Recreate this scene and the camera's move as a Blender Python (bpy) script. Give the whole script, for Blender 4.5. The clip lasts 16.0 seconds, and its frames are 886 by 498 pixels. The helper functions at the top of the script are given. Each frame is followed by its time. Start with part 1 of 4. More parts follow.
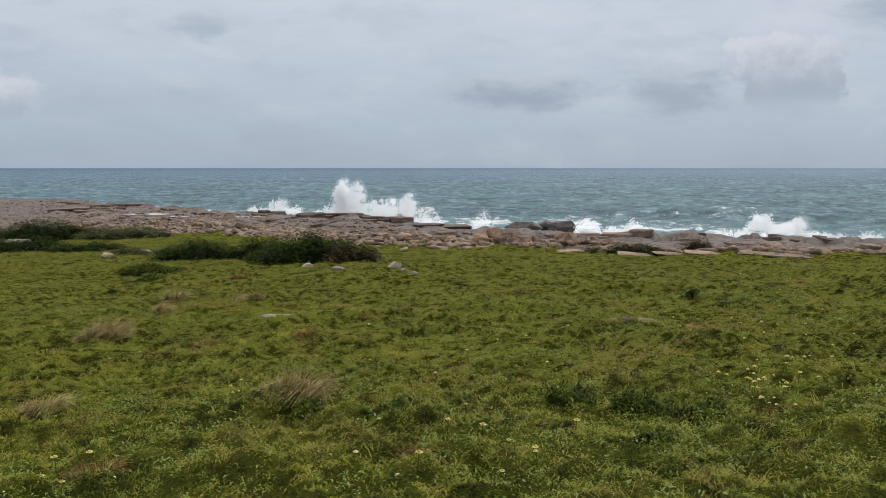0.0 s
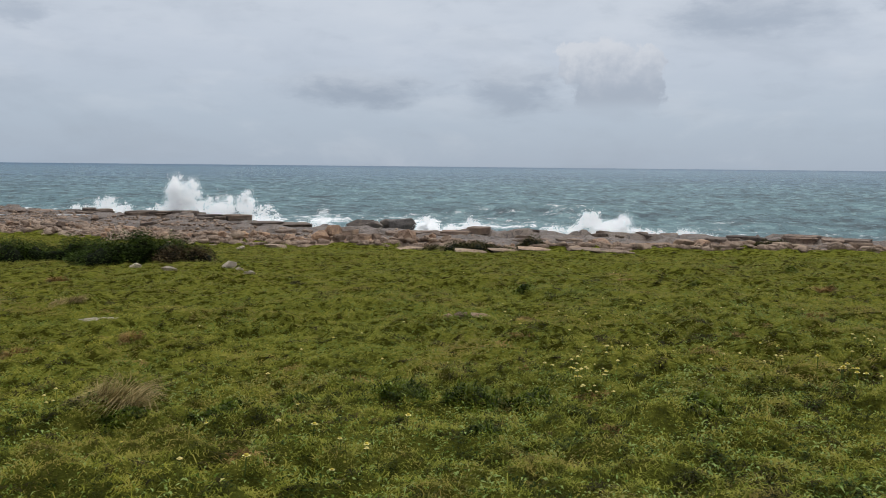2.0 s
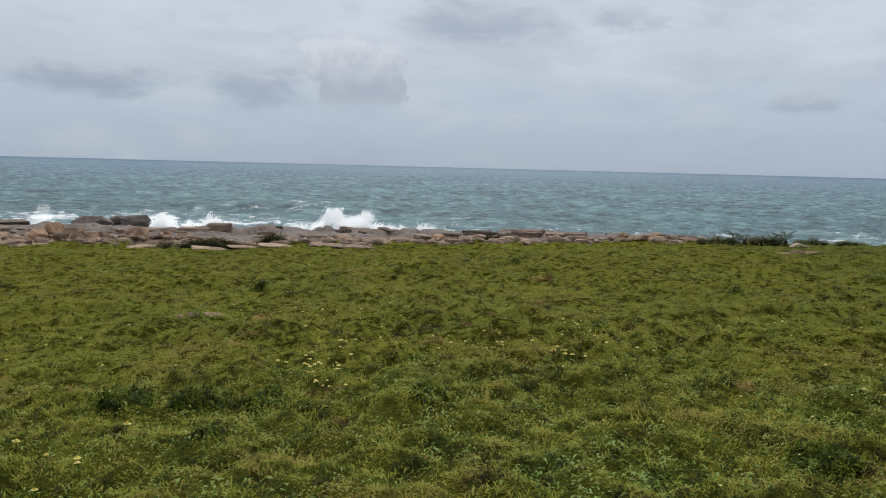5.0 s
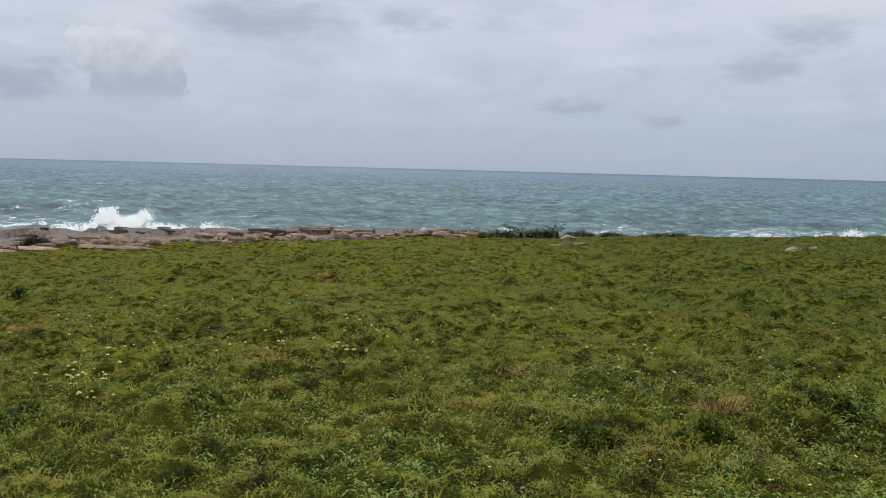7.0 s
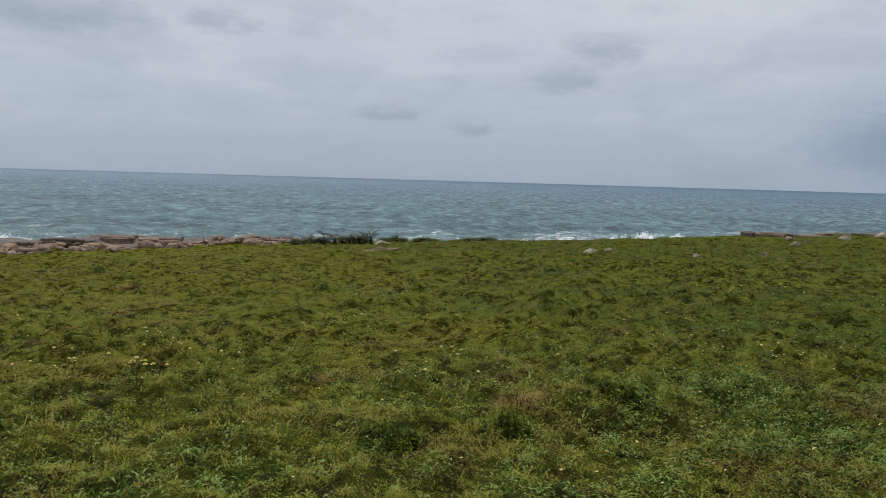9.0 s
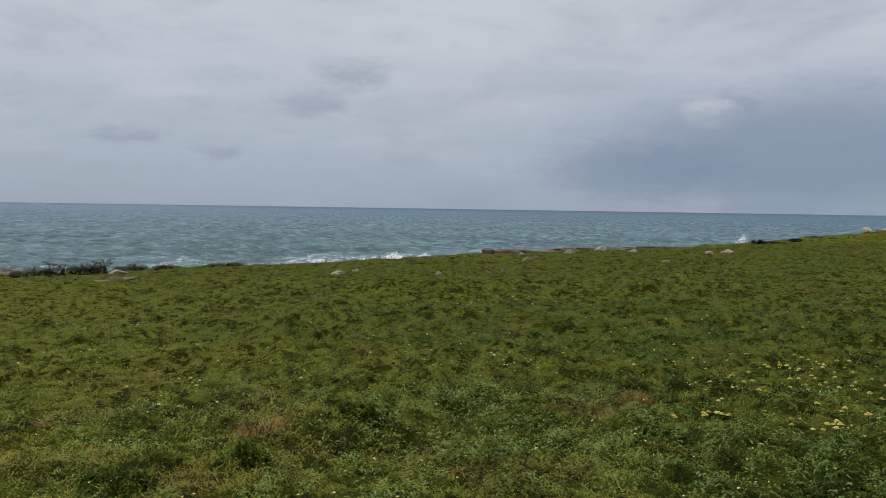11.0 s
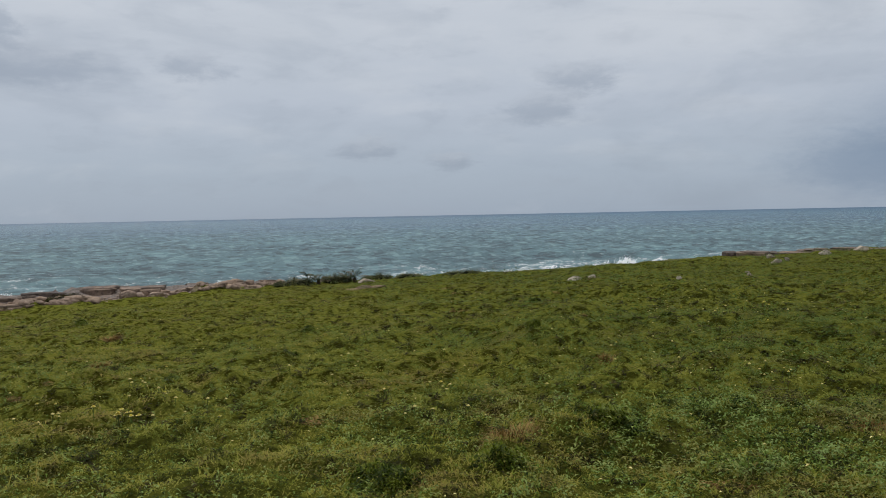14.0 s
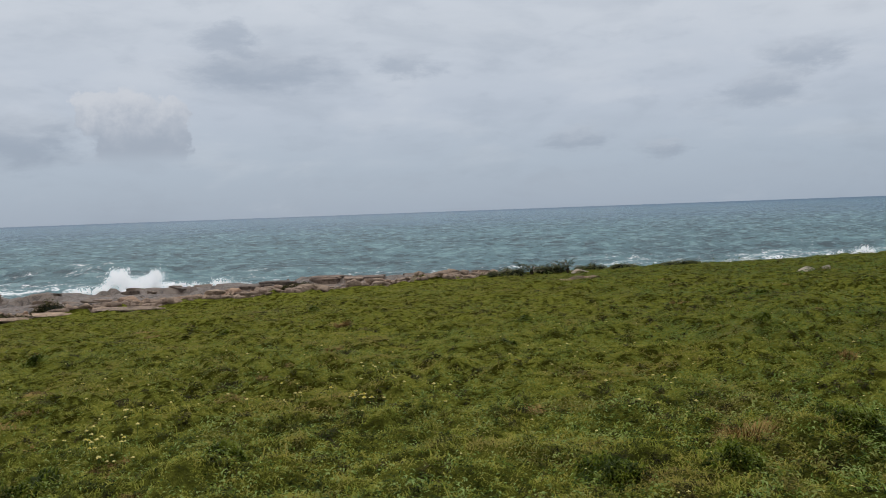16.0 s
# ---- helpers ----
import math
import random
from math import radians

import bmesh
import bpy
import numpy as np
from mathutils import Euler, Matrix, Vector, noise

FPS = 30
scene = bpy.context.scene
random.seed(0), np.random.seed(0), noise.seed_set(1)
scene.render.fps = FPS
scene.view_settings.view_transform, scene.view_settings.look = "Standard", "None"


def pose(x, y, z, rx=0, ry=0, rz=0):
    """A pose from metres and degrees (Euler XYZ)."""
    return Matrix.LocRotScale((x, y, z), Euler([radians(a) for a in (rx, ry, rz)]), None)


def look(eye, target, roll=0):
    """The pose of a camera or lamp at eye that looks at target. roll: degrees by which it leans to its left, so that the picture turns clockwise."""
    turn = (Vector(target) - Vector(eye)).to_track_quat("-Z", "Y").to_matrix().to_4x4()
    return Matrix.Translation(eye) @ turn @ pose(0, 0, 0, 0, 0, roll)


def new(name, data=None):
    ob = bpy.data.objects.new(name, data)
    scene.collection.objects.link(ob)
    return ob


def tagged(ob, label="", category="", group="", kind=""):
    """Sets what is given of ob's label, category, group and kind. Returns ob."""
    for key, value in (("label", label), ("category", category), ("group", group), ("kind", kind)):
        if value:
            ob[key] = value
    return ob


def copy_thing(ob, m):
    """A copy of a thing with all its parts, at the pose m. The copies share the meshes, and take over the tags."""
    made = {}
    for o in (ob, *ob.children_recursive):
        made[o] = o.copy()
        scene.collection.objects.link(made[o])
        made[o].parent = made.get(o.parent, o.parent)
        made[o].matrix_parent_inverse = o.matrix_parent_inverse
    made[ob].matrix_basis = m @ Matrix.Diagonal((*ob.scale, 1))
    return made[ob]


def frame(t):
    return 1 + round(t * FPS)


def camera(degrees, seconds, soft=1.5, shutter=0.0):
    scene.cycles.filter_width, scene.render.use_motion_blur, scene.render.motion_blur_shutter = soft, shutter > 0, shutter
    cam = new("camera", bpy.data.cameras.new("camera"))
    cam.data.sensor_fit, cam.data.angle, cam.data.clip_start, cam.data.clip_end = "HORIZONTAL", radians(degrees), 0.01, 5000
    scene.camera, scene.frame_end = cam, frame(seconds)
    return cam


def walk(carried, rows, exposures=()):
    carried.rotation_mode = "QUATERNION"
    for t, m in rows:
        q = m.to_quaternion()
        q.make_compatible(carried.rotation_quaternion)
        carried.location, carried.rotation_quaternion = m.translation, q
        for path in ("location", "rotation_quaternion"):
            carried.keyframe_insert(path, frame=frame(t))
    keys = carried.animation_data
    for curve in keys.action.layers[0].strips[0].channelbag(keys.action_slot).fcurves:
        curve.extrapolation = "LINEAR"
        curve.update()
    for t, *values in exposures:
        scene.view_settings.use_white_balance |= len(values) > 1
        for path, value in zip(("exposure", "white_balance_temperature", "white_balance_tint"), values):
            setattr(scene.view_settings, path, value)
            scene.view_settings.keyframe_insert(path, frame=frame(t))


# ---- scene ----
# The eye swings on an arm's length round the standing point; heading, pitch and lean in degrees.
cam = camera(55.64, 16.0, soft=0.95)
EYE, ARM = 1.6, 0.405
ROWS = [
    (0, 0.00, -5.59, -0.00), (0.5, 3.35, -5.60, -0.24), (1, 5.31, -5.60, -0.32), (1.5, 7.66, -5.65, -0.38),
    (2, 10.78, -5.69, -0.58), (2.5, 14.61, -5.74, -0.71), (3, 18.42, -5.71, -0.61), (3.5, 21.21, -5.72, -0.59),
    (4, 23.42, -5.72, -0.76), (4.2, 24.38, -5.69, -0.87), (6.3, 36.84, -5.58, -1.63), (6.5, 38.81, -5.55, -1.46),
    (7, 42.31, -5.50, -1.50), (7.5, 45.39, -5.41, -1.50), (8, 48.96, -5.27, -1.63), (8.5, 51.74, -5.06, -1.68),
    (9, 54.76, -4.74, -1.66), (9.5, 58.15, -4.48, -1.70), (10, 62.34, -4.15, -1.68), (10.2, 64.97, -3.88, -1.67),
    (10.6, 69.00, -3.35, -1.30), (11.1, 71.90, -2.70, -0.75), (11.6, 72.70, -2.20, -0.20), (12, 72.30, -1.92, 0.15),
    (12.3, 71.58, -1.83, 0.30), (12.5, 71.32, -1.90, 0.27), (13, 67.58, -2.09, 0.46), (13.5, 61.62, -2.28, 0.85),
    (14, 55.86, -2.38, 1.14), (14.5, 49.20, -2.49, 1.60), (15, 46.45, -2.49, 1.97), (15.5, 44.29, -2.51, 2.12),
    (16, 41.64, -2.64, 2.06),
]


def stance(heading, pitch, lean):
    h, p = radians(heading), radians(pitch + 0.04)
    eye = Vector((ARM * math.sin(h), ARM * math.cos(h), EYE))
    way = Vector((math.sin(h) * math.cos(p), math.cos(h) * math.cos(p), math.sin(p)))
    return look(eye, eye + way, -lean)


EXPOSURES = [(0.0, -0.03), (4.2, -0.02), (6.5, 0.04), (7.5, 0.0), (9.0, -0.14), (10.0, -0.2), (12.3, -0.25), (14.0, -0.2), (16.0, -0.14)]
walk(cam, [(t, stance(a, b, c)) for t, a, b, c in ROWS], EXPOSURES)

# ---- light: an overcast sky with a veiled sun ----
SUN_HIGH, SUN_ROUND = radians(50), radians(25)


def node(tree, kind, inputs=None, **props):
    n = tree.nodes.new(kind)
    for k, v in props.items():
        if k == "operation":
            n.operation = v
        elif k == "data_type":
            n.data_type = v
        elif k == "blend_type":
            n.blend_type = v
        elif k == "interpolation_type":
            n.interpolation_type = v
        elif k == "attribute_name":
            n.attribute_name = v
    for k, v in (inputs or {}).items():
        if isinstance(v, bpy.types.NodeSocket):
            tree.links.new(v, n.inputs[k])
        else:
            n.inputs[k].default_value = v
    return n


def maths(tree, op, a, b=0.0, c=0.0):
    return node(tree, "ShaderNodeMath", {0: a, 1: b, 2: c}, operation=op).outputs[0]


def span(tree, v, a, b, c=0.0, d=1.0):
    n = node(tree, "ShaderNodeMapRange", {0: v, 1: a, 2: b, 3: c, 4: d}, interpolation_type="SMOOTHSTEP")
    return n.outputs[0]


def blend(tree, f, a, b, kind="MIX"):
    n = node(tree, "ShaderNodeMix", {0: f}, data_type="RGBA", blend_type=kind)
    for i, v in ((6, a), (7, b)):
        if isinstance(v, bpy.types.NodeSocket):
            tree.links.new(v, n.inputs[i])
        else:
            n.inputs[i].default_value = (*v[:3], 1)
    return n.outputs[2]


def ramp(tree, f, stops):
    n = node(tree, "ShaderNodeValToRGB", {0: f})
    els = n.color_ramp.elements
    while len(els) < len(stops):
        els.new(0.5)
    for e, (p, c) in zip(els, stops):
        e.position, e.color = p, (*c, 1)
    return n.outputs[0]


def noise_tex(tree, vec, scale, detail=4.0, rough=0.55, warp=0.0):
    return node(tree, "ShaderNodeTexNoise", {"Vector": vec, "Scale": scale, "Detail": detail, "Roughness": rough, "Distortion": warp}).outputs[0]


world = bpy.data.worlds.new("overcast_sky")
scene.world = world
world.use_nodes = True
wt = world.node_tree
wt.nodes.clear()
way = node(wt, "ShaderNodeTexCoord").outputs["Generated"]
xyz = node(wt, "ShaderNodeSeparateXYZ", {0: way}).outputs
# heading and elevation in degrees
wide = maths(wt, "MULTIPLY", maths(wt, "ARCTAN2", xyz[0], xyz[1]), 57.2958)
high = maths(wt, "MULTIPLY", maths(wt, "ARCSINE", xyz[2]), 57.2958)
flat = node(wt, "ShaderNodeCombineXYZ", {0: wide, 1: maths(wt, "MULTIPLY", high, 2.6)}).outputs[0]
fray = node(wt, "ShaderNodeTexNoise", {"Vector": flat, "Scale": 0.36, "Detail": 8.0, "Roughness": 0.68}).outputs["Color"]
fray = node(wt, "ShaderNodeVectorMath", {0: fray, 1: (0.5, 0.5, 0.5)}, operation="SUBTRACT").outputs[0]
fray = node(wt, "ShaderNodeVectorMath", {0: fray, 1: (3.4, 1.7, 0.0)}, operation="MULTIPLY").outputs[0]
spot = node(wt, "ShaderNodeCombineXYZ", {0: wide, 1: high}).outputs[0]
spot = node(wt, "ShaderNodeVectorMath", {0: spot, 1: fray}, operation="ADD").outputs[0]
sky = ramp(wt, maths(wt, "DIVIDE", high, 90.0), [
    (0.0, (0.385, 0.455, 0.55)), (0.035, (0.445, 0.515, 0.61)), (0.08, (0.535, 0.59, 0.68)),
    (0.14, (0.62, 0.665, 0.735)), (0.3, (0.85, 0.88, 0.93)), (1.0, (1.25, 1.28, 1.33))])
# broad soft layers of cloud
drift = noise_tex(wt, flat, 0.075, 6.0, 0.56, 0.4)
sky = blend(wt, span(wt, drift, 0.50, 0.72, 0.0, 0.36), sky, (0.33, 0.385, 0.465))
sky = blend(wt, span(wt, drift, 0.46, 0.26, 0.0, 0.30), sky, (0.72, 0.75, 0.80))
wisps = noise_tex(wt, flat, 0.26, 5.0, 0.6, 0.2)
sky = blend(wt, span(wt, wisps, 0.5, 0.74, 0.0, 0.22), sky, (0.36, 0.41, 0.49))
# long faint rolls under the layer
rolls = noise_tex(wt, node(wt, "ShaderNodeVectorMath", {0: flat, 1: (0.7, 1.0, 1.0)}, operation="MULTIPLY").outputs[0], 0.15, 4.0, 0.5)
sky = blend(wt, span(wt, rolls, 0.5, 0.72, 0.0, 0.30), sky, (0.40, 0.455, 0.54))
sky = blend(wt, maths(wt, "MULTIPLY", span(wt, rolls, 0.5, 0.28, 0.0, 0.24), span(wt, high, 1.5, 5.0)), sky, (0.72, 0.75, 0.80))
# single clouds: heading, elevation, half width, half height, strength, colour of the top and of the base
GREY, DIM, WHITE, SLATE = (0.33, 0.385, 0.475), (0.50, 0.545, 0.62), (0.80, 0.82, 0.855), (0.2, 0.28, 0.405)
CLOUDS = [
    (15.4, 5.3, 3.4, 2.0, 0.75, DIM, GREY), (5.2, 5.1, 5.9, 1.35, 0.8, DIM, (0.31, 0.365, 0.455)),
    (-16.2, 9.0, 2.2, 0.9, 0.5, DIM, GREY), (30.0, 9.7, 6.4, 1.7, 0.7, DIM, GREY), (39.6, 9.9, 2.6, 1.0, 0.55, DIM, GREY), (27.6, 11.6, 2.2, 1.2, 0.5, GREY, GREY),
    (65.3, 8.9, 3.0, 1.2, 0.6, DIM, GREY), (62.8, 7.0, 3.0, 1.3, 0.6, DIM, GREY), (51.0, 4.5, 2.6, 1.0, 0.6, DIM, GREY), (56.8, 3.7, 1.9, 0.6, 0.6, DIM, GREY),
    (95.0, 4.0, 16.0, 5.0, 0.66, SLATE, SLATE), (84.0, 2.6, 7.0, 2.2, 0.5, SLATE, SLATE), (90.0, 6.6, 2.0, 0.9, 0.4, GREY, GREY), (88.5, 6.4, 1.6, 1.0, 0.45, WHITE, DIM),
    (-28.0, 4.4, 3.0, 1.2, 0.6, WHITE, DIM), (72.0, 11.5, 12.0, 2.2, 0.22, WHITE, WHITE)]
torn = maths(wt, "MULTIPLY", maths(wt, "SUBTRACT", noise_tex(wt, flat, 0.36, 8.0, 0.62, 0.3), 0.5), 2.3)
for a, e, w, h, s, top, foot in CLOUDS:
    d = node(wt, "ShaderNodeVectorMath", {0: spot, 1: (a, e, 0)}, operation="SUBTRACT").outputs[0]
    d = node(wt, "ShaderNodeVectorMath", {0: d, 1: (1 / w, 1 / h, 1)}, operation="MULTIPLY").outputs[0]
    rise = maths(wt, "ADD", node(wt, "ShaderNodeSeparateXYZ", {0: d}).outputs[1], maths(wt, "MULTIPLY", torn, 0.5))
    d = node(wt, "ShaderNodeVectorMath", {0: d}, operation="LENGTH").outputs["Value"]
    d = maths(wt, "ADD", d, maths(wt, "MULTIPLY", torn, min(0.8, 2.2 / w)))
    tone = blend(wt, span(wt, rise, -0.35, 0.75), foot, top)
    sky = blend(wt, span(wt, d, 1.2, 0.35, 0.0, s), sky, tone)
# heaped clouds: lobes of heading, elevation and half width, then the heights of base and top
puff = node(wt, "ShaderNodeTexNoise", {"Vector": node(wt, "ShaderNodeCombineXYZ", {0: wide, 1: high}).outputs[0], "Scale": 0.75, "Detail": 7.0, "Roughness": 0.6}).outputs["Color"]
puff = node(wt, "ShaderNodeVectorMath", {0: puff, 1: (0.5, 0.5, 0.5)}, operation="SUBTRACT").outputs[0]
lump = node(wt, "ShaderNodeVectorMath", {0: puff, 1: (2.6, 2.2, 0.0)}, operation="MULTIPLY").outputs[0]
lump = node(wt, "ShaderNodeVectorMath", {0: node(wt, "ShaderNodeCombineXYZ", {0: wide, 1: high}).outputs[0], 1: lump}, operation="ADD").outputs[0]
HEAPS = [
    ([(19.7, 6.9, 1.5), (21.7, 6.7, 1.7), (24.0, 6.4, 1.35), (21.6, 5.1, 2.3), (23.6, 4.9, 1.8)], 4.4, 8.3, 0.9),
    ([(-29.5, 4.6, 2.0), (-27.6, 4.3, 1.5)], 3.2, 5.2, 0.5), ([(88.4, 6.6, 1.2), (90.0, 6.0, 1.0)], 4.6, 7.0, 0.12)]
for lobes, low_e, high_e, s in HEAPS:
    near_by = None
    for a, e, w in lobes:
        d = node(wt, "ShaderNodeVectorMath", {0: lump, 1: (a, e, 0)}, operation="SUBTRACT").outputs[0]
        d = maths(wt, "DIVIDE", node(wt, "ShaderNodeVectorMath", {0: d}, operation="LENGTH").outputs["Value"], w)
        near_by = d if near_by is None else maths(wt, "SMOOTH_MIN", near_by, d, 0.25)
    shade = maths(wt, "ADD", high, maths(wt, "MULTIPLY", node(wt, "ShaderNodeSeparateXYZ", {0: puff}).outputs[0], 4.0))
    tone = ramp(wt, span(wt, shade, low_e, high_e), [(0.0, (0.375, 0.425, 0.51)), (0.5, (0.475, 0.515, 0.59)), (1.0, (0.645, 0.668, 0.72))])
    fade = maths(wt, "MULTIPLY", span(wt, near_by, 1.07, 0.86, 0.0, s), span(wt, high, low_e - 0.9, low_e + 0.3))
    sky = blend(wt, fade, sky, tone)
clear = node(wt, "ShaderNodeTexSky")
clear.sky_type, clear.sun_disc, clear.sun_elevation, clear.sun_rotation = "NISHITA", False, SUN_HIGH, SUN_ROUND
total = node(wt, "ShaderNodeAddShader", {
    0: node(wt, "ShaderNodeBackground", {0: blend(wt, 1.0, sky, (0.99, 1.0, 1.008), "MULTIPLY"), 1: 0.965}).outputs[0],
    1: node(wt, "ShaderNodeBackground", {0: clear.outputs[0], 1: 0.004}).outputs[0]}).outputs[0]
node(wt, "ShaderNodeOutputWorld", {0: total})

sun = new("sun", bpy.data.lights.new("sun", "SUN"))
sun.data.energy, sun.data.angle, sun.data.color = 1.5, radians(28), (1.0, 0.96, 0.9)
sun.matrix_world = look((0, 0, 0), (-math.sin(SUN_ROUND) * math.cos(SUN_HIGH), -math.cos(SUN_ROUND) * math.cos(SUN_HIGH), -math.sin(SUN_HIGH)))


# ---- materials ----
def material(name):
    m = bpy.data.materials.new(name)
    m.use_nodes = True
    t = m.node_tree
    t.nodes.clear()
    return m, t


def finish(t, shader):
    node(t, "ShaderNodeOutputMaterial", {0: shader})


def place_of(t):
    return node(t, "ShaderNodeNewGeometry").outputs["Position"]


def bump_of(t, height, strength, distance):
    return node(t, "ShaderNodeBump", {"Height": height, "Strength": strength, "Distance": distance}).outputs[0]


def island(t):
    return node(t, "ShaderNodeNewGeometry").outputs["Random Per Island"]


def rock_colour(t, pos):
    big = noise_tex(t, pos, 0.5, 5.0, 0.6, 0.6)
    mid = noise_tex(t, pos, 2.7, 5.0, 0.65)
    fine = noise_tex(t, pos, 22.0, 4.0, 0.7)
    col = ramp(t, big, [(0.25, (0.15, 0.132, 0.12)), (0.48, (0.285, 0.238, 0.20)), (0.7, (0.42, 0.365, 0.31))])
    col = blend(t, span(t, mid, 0.5, 0.68, 0.0, 0.6), col, (0.47, 0.39, 0.30))
    col = blend(t, span(t, mid, 0.46, 0.3, 0.0, 0.8), col, (0.07, 0.058, 0.05))
    col = blend(t, span(t, fine, 0.55, 0.75, 0.0, 0.45), col, (0.12, 0.10, 0.09))
    return col, maths(t, "ADD", mid, maths(t, "MULTIPLY", fine, 0.4))


def rock_material(name, tint=(1, 1, 1), wet=0.0, vary=1.0):
    m, t = material(name)
    pos = place_of(t)
    col, h = rock_colour(t, pos)
    own = node(t, "ShaderNodeObjectInfo").outputs["Random"]
    col = blend(t, 1.0, col, tint, "MULTIPLY")
    col = blend(t, vary, col, ramp(t, own, [(0.0, (0.58, 0.57, 0.58)), (0.4, (0.95, 0.92, 0.88)), (0.7, (1.1, 1.02, 0.95)), (1.0, (1.4, 1.25, 1.1))]), "MULTIPLY")
    b = node(t, "ShaderNodeBsdfPrincipled", {"Base Color": col, "Roughness": 0.85 - 0.4 * wet, "Specular IOR Level": 0.12 + 0.3 * wet, "Normal": bump_of(t, h, 0.9, 0.2)})
    finish(t, b.outputs[0])
    return m


def meadow_tint(t, pos):
    """Wide patches of lush, yellowing and brown growth."""
    patch = noise_tex(t, pos, 0.42, 4.0, 0.6, 0.5)
    small = noise_tex(t, pos, 1.9, 4.0, 0.6, 0.4)
    dry = noise_tex(t, node(t, "ShaderNodeVectorMath", {0: pos, 1: (17.0, 5.0, 0.0)}, operation="ADD").outputs[0], 1.1, 4.0, 0.62, 0.6)
    return patch, small, dry


def lush_side(t, pos):
    """The meadow grows darker and greener towards the east."""
    x = node(t, "ShaderNodeSeparateXYZ", {0: pos}).outputs[0]
    edge = maths(t, "MULTIPLY", maths(t, "SUBTRACT", noise_tex(t, pos, 0.35, 3.0), 0.5), 7.0)
    y = node(t, "ShaderNodeSeparateXYZ", {0: pos}).outputs[1]
    return span(t, maths(t, "ADD", maths(t, "SUBTRACT", x, maths(t, "MULTIPLY", y, 0.8)), edge), 2.5, 9.0)


def ground_material():
    m, t = material("ground_cover")
    pos = place_of(t)
    patch, small, dry = meadow_tint(t, pos)
    fine = noise_tex(t, pos, 34.0, 4.0, 0.7)
    g = ramp(t, small, [(0.3, (0.045, 0.05, 0.009)), (0.5, (0.09, 0.097, 0.016)), (0.7, (0.15, 0.15, 0.024))])
    g = blend(t, span(t, fine, 0.4, 0.7, 0.0, 0.6), g, (0.03, 0.03, 0.01))
    g = blend(t, span(t, dry, 0.58, 0.74, 0.0, 0.5), g, (0.12, 0.09, 0.035))
    g = blend(t, lush_side(t, pos), g, blend(t, 1.0, g, (0.71, 0.82, 0.92), "MULTIPLY"))
    # Far tone: lit sward averaged into the ground colour; near ground keeps blade shade.
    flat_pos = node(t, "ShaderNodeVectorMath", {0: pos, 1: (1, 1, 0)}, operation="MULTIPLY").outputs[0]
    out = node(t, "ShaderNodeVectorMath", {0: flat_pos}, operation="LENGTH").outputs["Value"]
    # Knots put tussock shade into the far tone along with plant colour.
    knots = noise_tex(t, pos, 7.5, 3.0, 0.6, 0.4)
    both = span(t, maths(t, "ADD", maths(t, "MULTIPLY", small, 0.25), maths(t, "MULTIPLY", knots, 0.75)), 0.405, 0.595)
    far_tone = ramp(t, both, [(0.05, (0.042, 0.042, 0.006)), (0.35, (0.098, 0.105, 0.017)), (0.9, (0.182, 0.187, 0.032))])
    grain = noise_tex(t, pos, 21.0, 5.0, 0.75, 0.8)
    far_tone = blend(t, 1.0, far_tone, ramp(t, grain, [(0.32, (0.45, 0.45, 0.45)), (0.5, (0.95, 0.95, 0.95)), (0.68, (1.45, 1.4, 1.3))]), "MULTIPLY")
    g = blend(t, span(t, out, 4.0, 9.0, 0.0, 0.9), g, far_tone)
    r, h = rock_colour(t, pos)
    low = span(t, node(t, "ShaderNodeSeparateXYZ", {0: pos}).outputs[2], -1.25, -1.75)
    r = blend(t, maths(t, "MULTIPLY", low, 0.72), r, (0.105, 0.09, 0.082))
    crack = noise_tex(t, pos, 1.3, 6.0, 0.7, 1.2)
    r = blend(t, span(t, crack, 0.5, 0.4, 0.0, 0.85), r, (0.05, 0.04, 0.034))
    r = blend(t, 1.0, r, (1.04, 0.93, 0.85), "MULTIPLY")
    bare = node(t, "ShaderNodeAttribute", attribute_name="bare").outputs["Fac"]
    bare = span(t, maths(t, "ADD", bare, maths(t, "MULTIPLY", maths(t, "SUBTRACT", noise_tex(t, pos, 0.9, 5.0, 0.6), 0.5), 1.2)), 0.42, 0.6)
    col = blend(t, bare, g, r)
    rough = maths(t, "SUBTRACT", 0.95, maths(t, "MULTIPLY", maths(t, "MULTIPLY", low, bare), 0.45))
    hh = maths(t, "ADD", maths(t, "MULTIPLY", h, bare), fine)
    b = node(t, "ShaderNodeBsdfPrincipled", {"Base Color": col, "Roughness": rough, "Specular IOR Level": maths(t, "MULTIPLY", bare, 0.15), "Normal": bump_of(t, hh, 0.8, 0.06)})
    finish(t, b.outputs[0])
    return m


